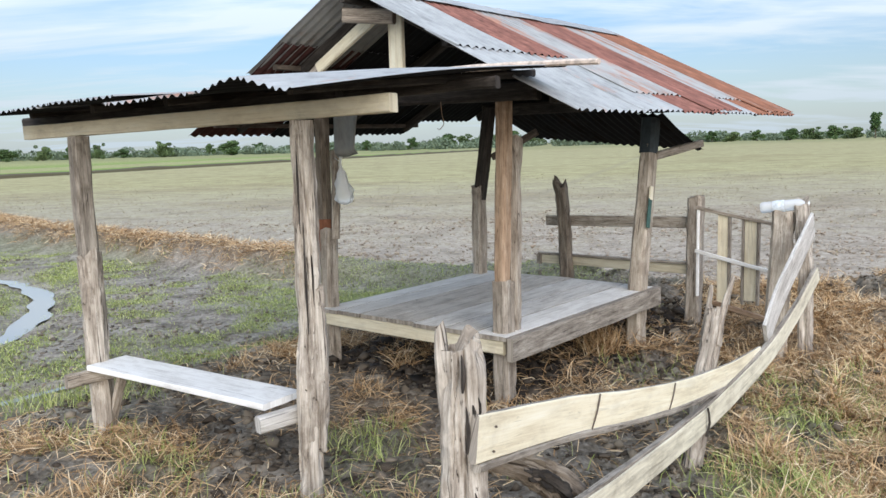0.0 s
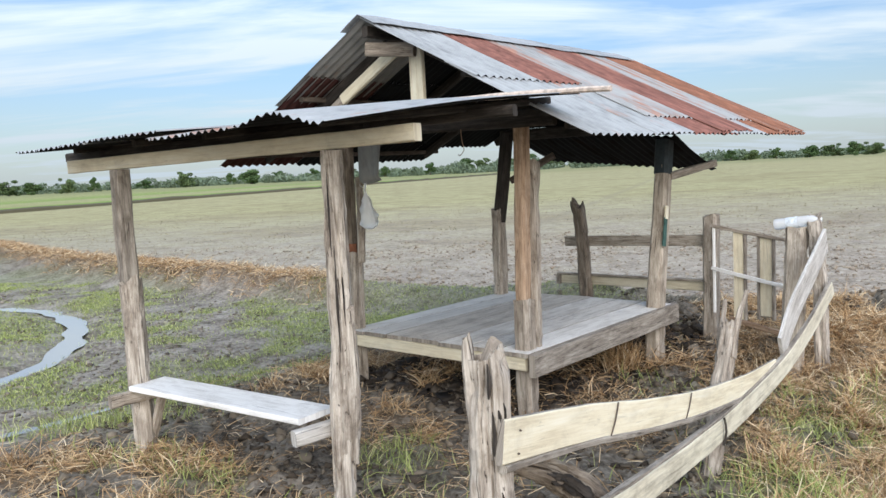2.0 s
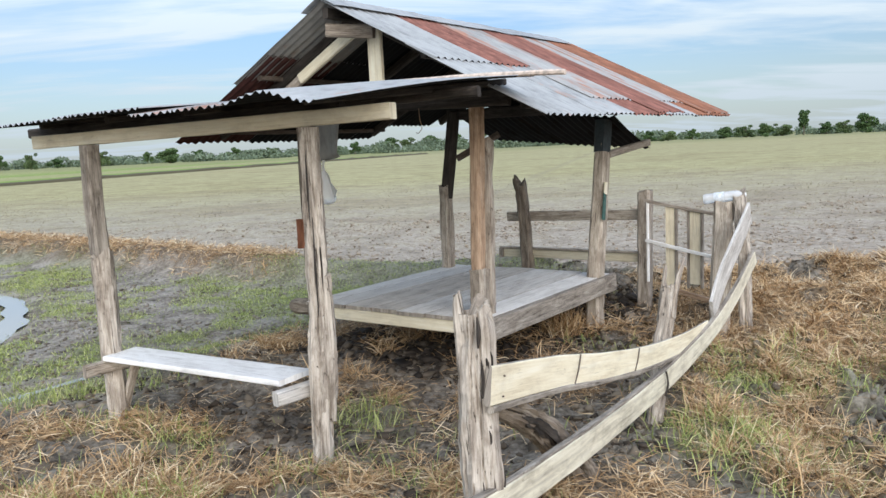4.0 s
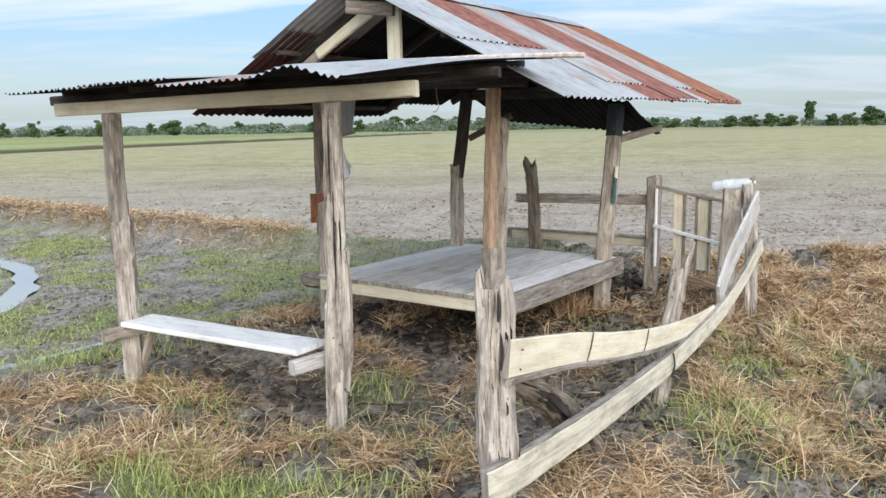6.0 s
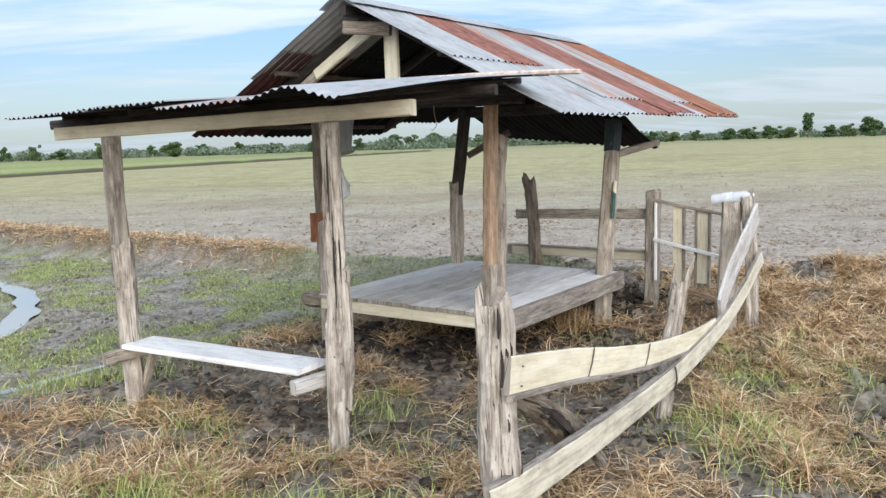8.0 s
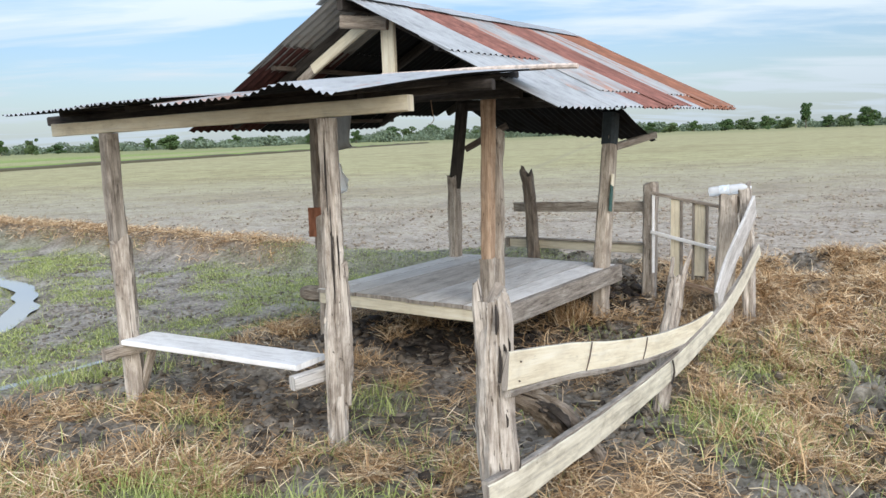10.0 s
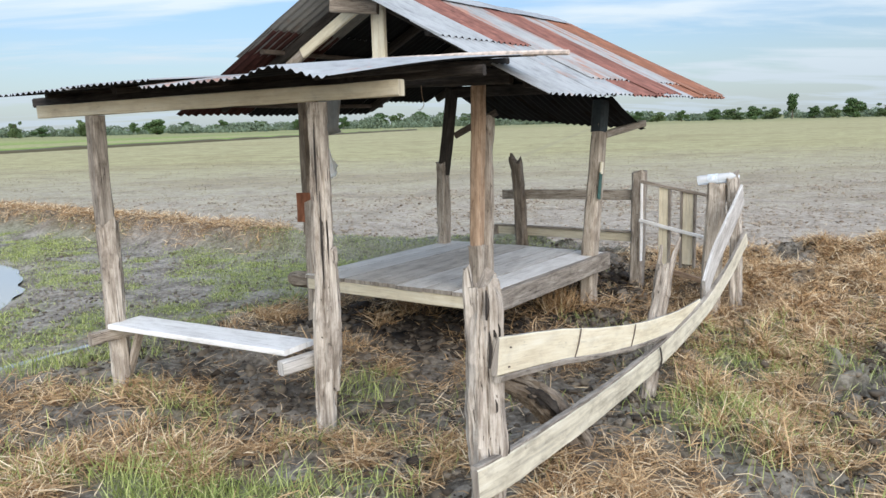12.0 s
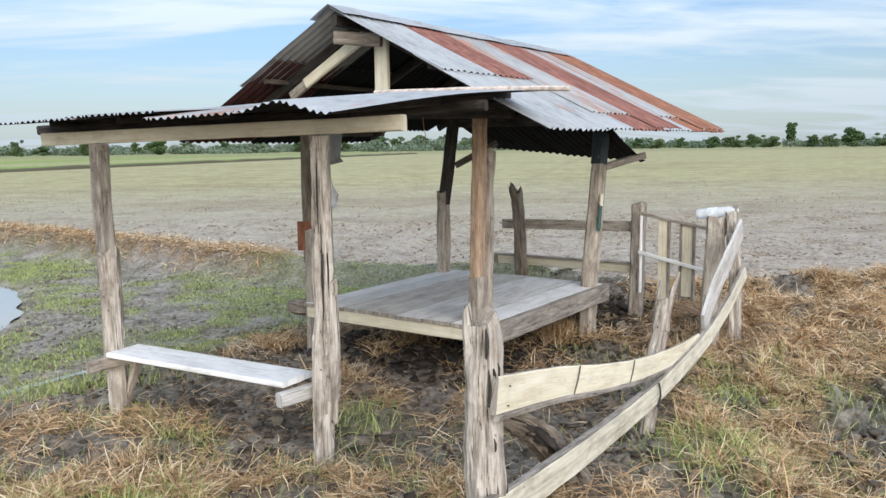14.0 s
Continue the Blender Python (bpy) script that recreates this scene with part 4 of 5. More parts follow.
def awning():
    t = thing("awning", "low lean-to awning of corrugated zinc sheets at the gable", "awning", (-1.2, 0.9, 1.8))
    down = Vector((-1.9, 0, -0.17))
    spec = [(2.19, 16.6, ZINC, 1.968, 0.0), (1.42, 15.5, ZINC, 1.982, 0.0), (0.72, 13.5, ZINC_RUSTY, 1.985, -0.03)]
    for k, (v, waves, mat, z, curl) in enumerate(spec):
        # undersides again coloured near-black as awning shade
        part("awning_sheet", corrugated(flat_at((-0.26, v, z), (0, -1, 0.006), down * (1.0, 0.99, 1.0)[k], 0.01, 0, curl, 0.8), waves, 1.9, seed=120 + k, pitch=0.05, amp=0.007), [mat, SHEET_SHADED], t)

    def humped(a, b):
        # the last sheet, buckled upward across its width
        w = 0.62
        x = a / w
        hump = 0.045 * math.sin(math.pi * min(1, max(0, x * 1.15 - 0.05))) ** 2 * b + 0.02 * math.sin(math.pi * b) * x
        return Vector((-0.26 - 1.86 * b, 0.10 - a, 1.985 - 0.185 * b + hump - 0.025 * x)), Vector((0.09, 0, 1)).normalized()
    part("awning_sheet", corrugated(humped, 12.4, 1.9, seed=125, pitch=0.05, amp=0.007), [ZINC, SHEET_SHADED], t, "buckled bare zinc sheet with a humped end")
    part("beam", timber([(-1.85, 2.17, 1.704), (-1.67, 0.9, 1.726), (-1.50, -0.42, 1.749)], 0.06, 0.078, (0, 0, 1), 0.1, 0.003, 0.001, 16, 130, bevel=0.07), [WOOD_CREAM], t, "long pale sawn beam on the posts")
    # timbers below the awning sheets, coloured near-black for the shade there
    part("beam", timber([(-1.78, 2.35, 1.765), (-1.62, 0.9, 1.785), (-1.50, -0.1, 1.80)], 0.05, 0.06, (0, 0, 1), 0.15, 0.004, 0, 12, 131), WOOD_SHADE_CHAR, t)
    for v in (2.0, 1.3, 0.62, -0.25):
        part("batten", timber([(-1.9, v, 1.80), (-0.2, v, 1.945)], 0.04, 0.04, (0, 0, 1), 0.3, 0.003, 0, 12, 132), WOOD_SHADE_CHAR, t)
    part("cross_beam", timber([(-0.95, 1.3, 1.83), (-0.95, -0.1, 1.845), (-0.9, -0.52, 1.85)], 0.05, 0.055, (0, 0, 1), 0.15, 0.006, 0.002, 16, 133), WOOD_SHADE_CHAR, t)


def back_leanto():
    t = thing("back_awning", "dark sagging corrugated lean-to behind the platform", "awning", (2.2, 0.8, 1.6))
    # both faces coloured as shade
    for k, (v, waves) in enumerate(((1.60, 11.2), (0.80, 11.4))):
        part("awning_sheet", corrugated(flat_at((1.88, v, 1.90 - 0.085 * (1.60 - v) - 0.004 * k), (0, -1, -0.085), Vector((0.80, 0, -0.29)), 0.012), waves, 0.9, seed=140 + k, amp=0.008), SHEET_SHADED, t)
    part("strut", timber([(1.93, 0.02, 1.44), (2.64, -0.06, 1.525)], 0.04, 0.06, (0, 0, 1), 0.1, 0.003, 0, 12, 142), WOOD_GREY, t, "grey strut holding the sheet edge")


def roof_pole():
    t = thing("pole", "rust-stained pale pole lying along the roof edge", "pole", (-0.47, 0.0, 1.96))
    part("shaft", timber([(-0.47, 0.60, 1.985), (-0.48, 0.1, 1.975), (-0.47, -0.35, 1.965), (-0.46, -0.80, 1.945)], 0.035, 0.035, (0, 0, 1), 0.05, 0.004, 0, 16, 150, bevel=0.3, taper=lambda s: 1.1 - 0.25 * s), POLE_PAINT, t)


POLE_PAINT = paint("rust_tinged_whitewash", (0.70, 0.57, 0.48), 0.7)
roof()
roof_frame()
hanging_wire()
awning()
back_leanto()
roof_pole()


# ---- fence ----
def lathe_disc(p, r):
    """A nail's head."""
    bm = bmesh.new()
    bmesh.ops.create_cone(bm, cap_ends=True, segments=10, radius1=r, radius2=r * 0.7, depth=0.006, matrix=Matrix.Translation(p) @ Matrix.Rotation(radians(90), 4, "X"))
    return bm


def stump_post():
    t = thing("fence_post", "thick split and rotting grey fence post", "fence post", (-2.2, -1.28, 0), group="fence posts")
    shaft = part("shaft", timber([(-2.21, -1.325, -0.1), (-2.21, -1.32, 0.30), (-2.195, -1.305, 0.62), (-2.195, -1.295, 1.005)], 0.125, 0.135, (0.64, -0.77, 0), 0.012, 0.008, 0.0105, 80, 160, jag=0.055, hollow=0.07,
                         taper=lambda s: 0.86 + 0.18 * math.sin(0.6 + s * 2.6) + 0.05 * math.sin(s * 17) + 0.10 * math.exp(-((s - 0.62) / 0.07) ** 2)), WOOD_STUMP, t)
    part("splinter", timber([(-2.225, -1.268, 0.80), (-2.235, -1.262, 0.93), (-2.24, -1.255, 1.055)], 0.045, 0.05, (0.64, -0.77, 0), 0.03, 0.006, 0.006, 16, 161, jag=0.03,
                            taper=lambda s: 1.0 - 0.45 * s), WOOD_STUMP, t, "thin splinter standing off the top")
    log = part("prop", timber([(-2.03, -1.23, 0.60), (-1.74, -1.21, 0.46), (-1.45, -1.20, 0.24), (-1.16, -1.20, -0.04)], 0.12, 0.13, (0, 1, 0), 0.014, 0.010, 0.017, 64, 162, taper=lambda s: 0.72 + 0.42 * s), WOOD_DARK_GREY, t,
         "charred rotting log propped against the post")
    part("charred_hollow", timber([(-1.84, -1.262, 0.49), (-1.70, -1.264, 0.41), (-1.54, -1.262, 0.29)], 0.03, 0.05, (0, 0, 1), 0.02, 0.014, 0.02, 20, 163, taper=lambda s: 0.5 + 0.9 * math.sin(3.1 * s)), WOOD_SHADE_CHAR, log,
         "black burnt hollow in the log")
    # splits and knot holes in the weathered face
    way = Vector((-0.35, -0.94, 0))
    for side, z0, z1, w in ((-0.045, 0.88, 0.99, 0.007), (-0.034, 0.70, 0.84, 0.004), (-0.012, 0.78, 0.84, 0.004), (0.005, 0.80, 0.86, 0.004), (-0.005, 0.68, 0.755, 0.005), (-0.012, 0.52, 0.58, 0.005), (-0.02, 0.36, 0.50, 0.005), (0.034, 0.33, 0.44, 0.016), (0.018, 0.10, 0.26, 0.006), (-0.045, 0.2, 0.4, 0.004)):
        u, v = -2.195 + 0.9 * side, -1.312 - 0.4 * side
        f = 0.060
        part("split", timber([(u + way.x * f, v + way.y * f, z0), (u + way.x * (f + 0.004) + 0.004, v + way.y * (f + 0.004), (z0 + z1) / 2), (u + way.x * f, v + way.y * f, z1)], 0.012, w, (0.94, -0.35, 0), 0.02, 0.003, 0, 8, 164,
                              taper=lambda s: 0.3 + 0.9 * math.sin(3.1 * s)), WOOD_SHADE_CHAR, shaft)


def fence_rails():
    a = thing("fence_rail", "bowed pale plank rail with grey worn edges", "fence rail", (-1.0, -1.28, 0), group="fence rails")
    plank = part("plank", timber([(-2.24, -1.375, 0.745), (-1.64, -1.32, 0.634), (-1.20, -1.30, 0.54), (-0.56, -1.27, 0.425), (0.17, -1.225, 0.335), (0.73, -1.19, 0.30)],
                         0.024, 0.14, (0, 0, 1), 0.06, 0.003, 0, 16, 170, edge_slot=True, taper=lambda s: 1.0 - 0.25 * s), [WOOD_CREAM, WOOD_EDGE], a)
    part("lower_edge", timber([(-2.235, -1.378, 0.660), (-1.64, -1.325, 0.557), (-1.20, -1.304, 0.470), (-0.56, -1.274, 0.360), (0.17, -1.229, 0.275), (0.73, -1.194, 0.247)],
                         0.030, 0.026, (0, 0, 1), 0.06, 0.004, 0, 12, 176, taper=lambda s: 1.0 - 0.25 * s), WOOD_EDGE, a, "grey worn lower edge")
    for u, v, z in ((-2.15, -1.388, 0.76), (-2.165, -1.389, 0.69)):
        part("nail", lathe_disc((u, v, z), 0.004), WOOD_DARK, plank)
    for u, v, z0, z1 in ((-1.44, -1.326, 0.53, 0.655), (-0.70, -1.292, 0.39, 0.505)):
        part("crack", timber([(u - 0.05, v, z0), (u - 0.01, v - 0.002, (z0 + z1) / 2), (u + 0.02, v, z1)], 0.004, 0.004, (1, 0, 0), 0.03, 0.002, 0, 8, 171), WOOD_DARK, plank)
    b = thing("fence_rail", "long bowed plank rail rising to the corner post", "fence rail", (0, -1.28, 0), group="fence rails")
    plank = part("plank", timber([(-2.40, -1.385, 0.315), (-2.1, -1.385, 0.295), (-1.3, -1.325, 0.235), (-0.5, -1.285, 0.22), (0.1, -1.25, 0.23), (0.75, -1.215, 0.275), (1.2, -1.19, 0.345), (1.62, -1.17, 0.45), (2.10, -1.14, 0.585)],
                         0.026, 0.122, (0, 0.10, 1), 0.06, 0.004, 0, 16, 173, edge_slot=True, taper=lambda s: 1.0 - 0.2 * s), [WOOD_CREAM_WORN, WOOD_EDGE], b)
    part("upper_edge", timber([(-2.39, -1.372, 0.378), (-2.1, -1.372, 0.358), (-1.3, -1.312, 0.298), (-0.5, -1.272, 0.281), (0.1, -1.237, 0.289), (0.75, -1.202, 0.332), (1.2, -1.178, 0.40), (1.62, -1.16, 0.503), (2.09, -1.13, 0.636)],
                         0.029, 0.016, (0, 0, 1), 0.06, 0.004, 0, 12, 177, taper=lambda s: 1.0 - 0.2 * s), WOOD_EDGE, b, "grey worn upper edge")
    part("crack", timber([(-0.34, -1.30, 0.155), (-0.31, -1.305, 0.22), (-0.30, -1.29, 0.285)], 0.012, 0.014, (1, 0, 0), 0.03, 0.004, 0, 8, 178), WOOD_SHADE_CHAR, plank, "dark split across the board")
    c = thing("fence_rail", "grey-white plank rail slanting up to the corner post", "fence rail", (1.4, -1.16, 0), group="fence rails")
    part("plank", timber([(0.86, -1.185, 0.385), (1.08, -1.165, 0.52), (1.34, -1.155, 0.655), (1.66, -1.14, 0.79), (2.02, -1.12, 0.945)],
                         0.022, 0.185, (0, 0, 1), 0.06, 0.003, 0, 16, 174), WOOD_PALE, c)


def corner_posts():
    t = thing("fence_post", "stout grey corner post carrying a bottle", "fence post", (1.95, -0.92, 0), group="fence posts")
    part("shaft", timber([(1.84, -0.93, -0.1), (1.95, -0.92, 0.4), (2.10, -0.90, 1.015)], 0.14, 0.15, (1, 0, 0), 0.04, 0.005, 0.009, 24, 180, jag=0.015), WOOD_TAN, t)
    t = thing("fence_post", "thin rotten post with a ragged top", "fence post", (2.1, -1.05, 0), group="fence posts")
    part("shaft", timber([(2.10, -1.08, -0.1), (2.11, -1.06, 0.5), (2.10, -1.02, 1.10)], 0.085, 0.11, (1, 0, 0), 0.03, 0.006, 0.010, 24, 181, jag=0.05), WOOD_STUMP, t)


def leaning_stump():
    t = thing("fence_post", "split leaning fence stake with two points", "fence post", (-0.3, -1.15, 0), group="fence posts")
    part("shaft", timber([(-0.36, -1.23, -0.08), (-0.15, -1.20, 0.3), (0.05, -1.19, 0.70)], 0.08, 0.115, (1, 0, 0), 0.025, 0.006, 0.012, 28, 184, jag=0.05), WOOD_GREY, t)
    part("splinter", timber([(-0.01, -1.215, 0.52), (0.08, -1.225, 0.72), (0.17, -1.235, 0.85)], 0.04, 0.06, (1, 0, 0), 0.03, 0.004, 0.004, 12, 185, taper=lambda s: 1 - 0.6 * s), WOOD_GREY, t)
    part("splinter", timber([(-0.02, -1.155, 0.50), (0.02, -1.16, 0.70), (0.04, -1.165, 0.82)], 0.04, 0.055, (1, 0, 0), 0.03, 0.004, 0.004, 12, 186, taper=lambda s: 1 - 0.6 * s), WOOD_GREY, t)


def back_fence():
    t = thing("fence_post", "dark weathered fence post with a frayed top", "fence post", (2.6, 1.24, 0), group="fence posts")
    part("shaft", timber([(2.60, 1.21, -0.15), (2.60, 1.23, 0.5), (2.60, 1.26, 0.95), (2.60, 1.30, 1.18)], 0.10, 0.12, (0, 1, 0), 0.04, 0.006, 0.009, 24, 190, jag=0.08), WOOD_DARK_GREY, t)
    t = thing("fence_post", "grey fence post beside the gate", "fence post", (2.6, -0.03, 0), group="fence posts")
    part("shaft", timber([(2.60, -0.02, -0.1), (2.60, -0.03, 0.5), (2.61, -0.03, 1.08)], 0.11, 0.125, (0, 1, 0), 0.05, 0.005, 0.006, 24, 191, jag=0.02), WOOD_GREY, t)
    r = thing("fence_rail", "grey horizontal plank rail of the back fence", "fence rail", (2.63, 0.75, 0.8), group="fence rails")
    part("plank", timber([(2.69, 1.50, 0.815), (2.68, 0.8, 0.835), (2.67, 0.0, 0.855)], 0.025, 0.10, (0, 0, 1), 0.1, 0.003, 0.001, 16, 192), WOOD_GREY, r)
    r = thing("fence_rail", "pale sawn lower rail with a dark top strip", "fence rail", (2.63, 0.75, 0.4), group="fence rails")
    part("plank", timber([(2.69, 1.56, 0.435), (2.68, 0.8, 0.44), (2.67, 0.0, 0.445)], 0.03, 0.085, (0, 0, 1), 0.1, 0.003, 0, 16, 193), WOOD_CREAM, r)
    part("top_strip", timber([(2.665, 1.58, 0.492), (2.655, 0.8, 0.496), (2.645, 0.02, 0.502)], 0.045, 0.022, (0, 0, 1), 0.1, 0.003, 0, 12, 194), WOOD_EDGE, r, "grey strip along the top")
    part("end_strip", timber([(2.665, 1.575, 0.385), (2.665, 1.575, 0.485)], 0.05, 0.03, (1, 0, 0), 0.1, 0.003, 0, 12, 195), WOOD_EDGE, r)


def gate():
    t = thing("gate", "rough home-made gate of thin pale slats", "gate", (2.45, -0.4, 0))
    part("stile", timber([(2.47, -0.11, 0.26), (2.47, -0.11, 1.0)], 0.02, 0.022, (0, 1, 0), 0.1, 0.002, 0, 12, 200), WOOD_WHITE, t, "thin whitened stile")
    part("top_rail", timber([(2.47, -0.09, 1.0), (2.46, -0.4, 0.945), (2.46, -0.72, 0.89)], 0.025, 0.03, (0, 0, 1), 0.1, 0.002, 0, 12, 201), WOOD_GREY, t)
    part("mid_rail", timber([(2.44, -0.10, 0.645), (2.44, -0.4, 0.58), (2.44, -0.72, 0.515)], 0.02, 0.03, (0, 0, 1), 0.1, 0.002, 0, 12, 202), WOOD_WHITE, t)
    for v, w, z0, z1 in ((-0.315, 0.085, 0.20, 0.955), (-0.54, 0.095, 0.26, 0.915)):
        part("slat", timber([(2.48, v, z0), (2.48, v, z1)], 0.018, w, (0, 1, 0), 0.1, 0.002, 0, 12, 203), WOOD_CREAM, t, "broad pale slat")
        part("side_strip", timber([(2.475, v - w / 2 - 0.014, z0 - 0.03), (2.475, v - w / 2 - 0.014, z1)], 0.03, 0.024, (0, 1, 0), 0.1, 0.002, 0, 12, 204), WOOD_EDGE, t)
    part("side_strip", timber([(2.475, -0.48, 0.23), (2.475, -0.48, 0.92)], 0.03, 0.022, (0, 1, 0), 0.1, 0.002, 0, 12, 205), WOOD_EDGE, t)
    part("bottom_rail", timber([(2.45, -0.25, 0.22), (2.44, -0.75, 0.12)], 0.03, 0.04, (0, 0, 1), 0.1, 0.003, 0, 12, 206), WOOD_BROWN, t)


stump_post()
fence_rails()
corner_posts()
leaning_stump()
back_fence()
gate()


# ---- loose things on the shelter ----
def plastic(name, col, alpha_mix, rough):
    m, N, L, B = material(name)
    pos = N.new("ShaderNodeTexCoord").outputs["Object"]
    n = noise_node(N, L, pos, 40, 4)
    B.inputs["Base Color"].default_value = (*col, 1)
    B.inputs["Roughness"].default_value = rough
    B.inputs["Transmission Weight"].default_value = alpha_mix
    B.inputs["IOR"].default_value = 1.2
    bump_node(N, L, B, n, 0.4, 0.004)
    return m


CLEAR = plastic("cloudy_clear_plastic", (0.92, 0.94, 0.96), 0.45, 0.25)
BAG = plastic("thin_milky_plastic", (0.95, 0.96, 0.96), 0.45, 0.4)
CAP = plastic("white_cap_plastic", (0.85, 0.86, 0.88), 0.0, 0.4)
LABEL = paint("pale_label", (0.80, 0.86, 0.92), 0.5)


def lathe(profile, start, way, n=24, wrinkle=0.0, seed=0, flat=1.0):
    """A turned body: (distance along, radius) pairs about a line."""
    bm = bmesh.new()
    s, w = Vector(start), Vector(way).normalized()
    a = w.cross(Vector((0.3, 0.2, 1))).normalized()
    b = w.cross(a)
    rings = []
    for d, r in profile:
        row = []
        for k in range(n):
            t = 2 * math.pi * k / n
            rr = r * (1 + wrinkle * noise.noise((math.cos(t) * 2 + seed, math.sin(t) * 2, d * 14)))
            row.append(bm.verts.new(s + w * d + a * rr * math.cos(t) + b * rr * flat * math.sin(t)))
        rings.append(row)
    for p, q in zip(rings, rings[1:]):
        for k in range(n):
            bm.faces.new((p[k], p[(k + 1) % n], q[(k + 1) % n], q[k]))
    bm.faces.new(rings[0][::-1])
    bm.faces.new(rings[-1])
    bmesh.ops.recalc_face_normals(bm, faces=bm.faces)
    smooth(bm, 0.9)
    return bm


def bottle():
    a, b = Vector((2.09, -0.735, 1.045)), Vector((2.13, -1.09, 1.088))
    way = (b - a).normalized()
    t = thing("bottle", "clear plastic water bottle lying on the corner post", "bottle", tuple(a))
    body = [(0, 0.02), (0.004, 0.036), (0.02, 0.041)]
    for k in range(9):
        body += [(0.04 + k * 0.022, 0.042), (0.051 + k * 0.022, 0.0395)]
    body += [(0.25, 0.042), (0.28, 0.034), (0.305, 0.018), (0.315, 0.0135)]
    body_part = part("body", lathe(body, a, way), CLEAR, t)
    part("label_band", lathe([(0.09, 0.0425), (0.095, 0.0430), (0.165, 0.0430), (0.17, 0.0425)], a, way), LABEL, body_part, "pale blue-white label band")
    part("cap", lathe([(0.312, 0.0145), (0.314, 0.016), (0.333, 0.016), (0.335, 0.014)], a, way), CAP, t, "white screw cap")


def hanging_bag():
    a = Vector((-0.10, 1.41, 1.46))
    t = thing("plastic_bag", "milky plastic bag hanging from the dark post", "bag", tuple(a))
    part("body", lathe([(0, 0.008), (0.03, 0.012), (0.07, 0.03), (0.13, 0.045), (0.19, 0.062), (0.24, 0.066), (0.27, 0.05), (0.285, 0.015)], a, (0.03, -0.1, -1), 28, 0.7, 3, 0.6), BAG, t)
    part("cord", timber([(-0.02, 1.55, 1.50), (-0.06, 1.48, 1.485), (-0.10, 1.41, 1.475)], 0.006, 0.006, (0, 0, 1), 0.02, 0, 0, 8, 1), BAG, t)
    part("knot", lathe([(-0.05, 0.012), (-0.02, 0.006), (0.0, 0.009), (0.02, 0.007)], a, (0.0, 0.2, -1), 12, 0.5, 5), BAG, t)


def hanging_tin():
    t = thing("tin_flashing", "bent grey tin strip hanging under the beam", "tin strip", (-0.25, 1.38, 1.7))
    bm = bmesh.new()
    uv = bm.loops.layers.uv.verify()
    rows = []
    for i in range(13):
        f = i / 12
        row = []
        for j in range(7):
            g = j / 6 - 0.5
            p = Vector((-0.112 - 0.02 * f + 0.012 * math.cos(g * 5) + 0.02 * f * f, 1.31 - 0.24 * g * (1 - 0.22 * f) + 0.03 * f, 1.82 - 0.33 * f + 0.03 * g))
            if i > 10:
                p += Vector((0.02 * (i - 10), 0, 0.012 * (i - 10)))
            row.append(bm.verts.new(p))
        rows.append(row)
    for i, (a, b) in enumerate(zip(rows, rows[1:])):
        for j in range(6):
            f = bm.faces.new((a[j], a[j + 1], b[j + 1], b[j]))
            f.smooth = True
            for lp in f.loops:
                lp[uv].uv = (lp.vert.co.y, lp.vert.co.z)
    strip = part("strip", bm, ZINC_OLD_LIGHT, t)
    sol = strip.modifiers.new("thick", "SOLIDIFY")
    sol.thickness = 0.002


ZINC_OLD_LIGHT = sheet_metal("dull_grey_tin", (0.34, 0.34, 0.33), (0.20, 0.11, 0.07), 0.30, rough=0.55, metal=0.3)
bottle()
hanging_bag()
hanging_tin()


# ---- far trees and banks ----
def leaf_material(name, dark, light):
    m, N, L, B = material(name)
    rnd = N.new("ShaderNodeNewGeometry").outputs["Random Per Island"]
    info = N.new("ShaderNodeObjectInfo").outputs["Random"]
    f = math_node(N, L, "ADD", math_node(N, L, "MULTIPLY", rnd, 0.7), math_node(N, L, "MULTIPLY", info, 0.3))
    L.new(ramp_node(N, L, f, [(0.1, dark), (0.9, light)]), B.inputs["Base Color"])
    B.inputs["Roughness"].default_value = 1.0
    B.inputs["Specular IOR Level"].default_value = 0.05
    return m


LEAVES = leaf_material("tree_leaves", (0.045, 0.085, 0.035), (0.12, 0.18, 0.075))
LEAVES_PALE = leaf_material("pale_tree_leaves", (0.07, 0.11, 0.05), (0.15, 0.20, 0.09))
# paler, greyer green puts distance haze into the leaf colour
LEAVES_HAZED = leaf_material("hazed_scrub_leaves", (0.12, 0.16, 0.105), (0.165, 0.21, 0.145))
BARK = paint("bark", (0.12, 0.095, 0.07), 0.9)


def mesh_from(name, verts, faces, mat):
    me = bpy.data.meshes.new(name)
    co = np.asarray(verts, np.float32).reshape(-1, 3)
    q = np.asarray(faces, np.int32)
    me.vertices.add(len(co)); me.vertices.foreach_set("co", co.ravel())
    me.loops.add(q.size); me.loops.foreach_set("vertex_index", q.ravel())
    me.polygons.add(len(q)); me.polygons.foreach_set("loop_start", np.arange(0, q.size, q.shape[1]))
    me.update()
    me.materials.append(mat)
    return me


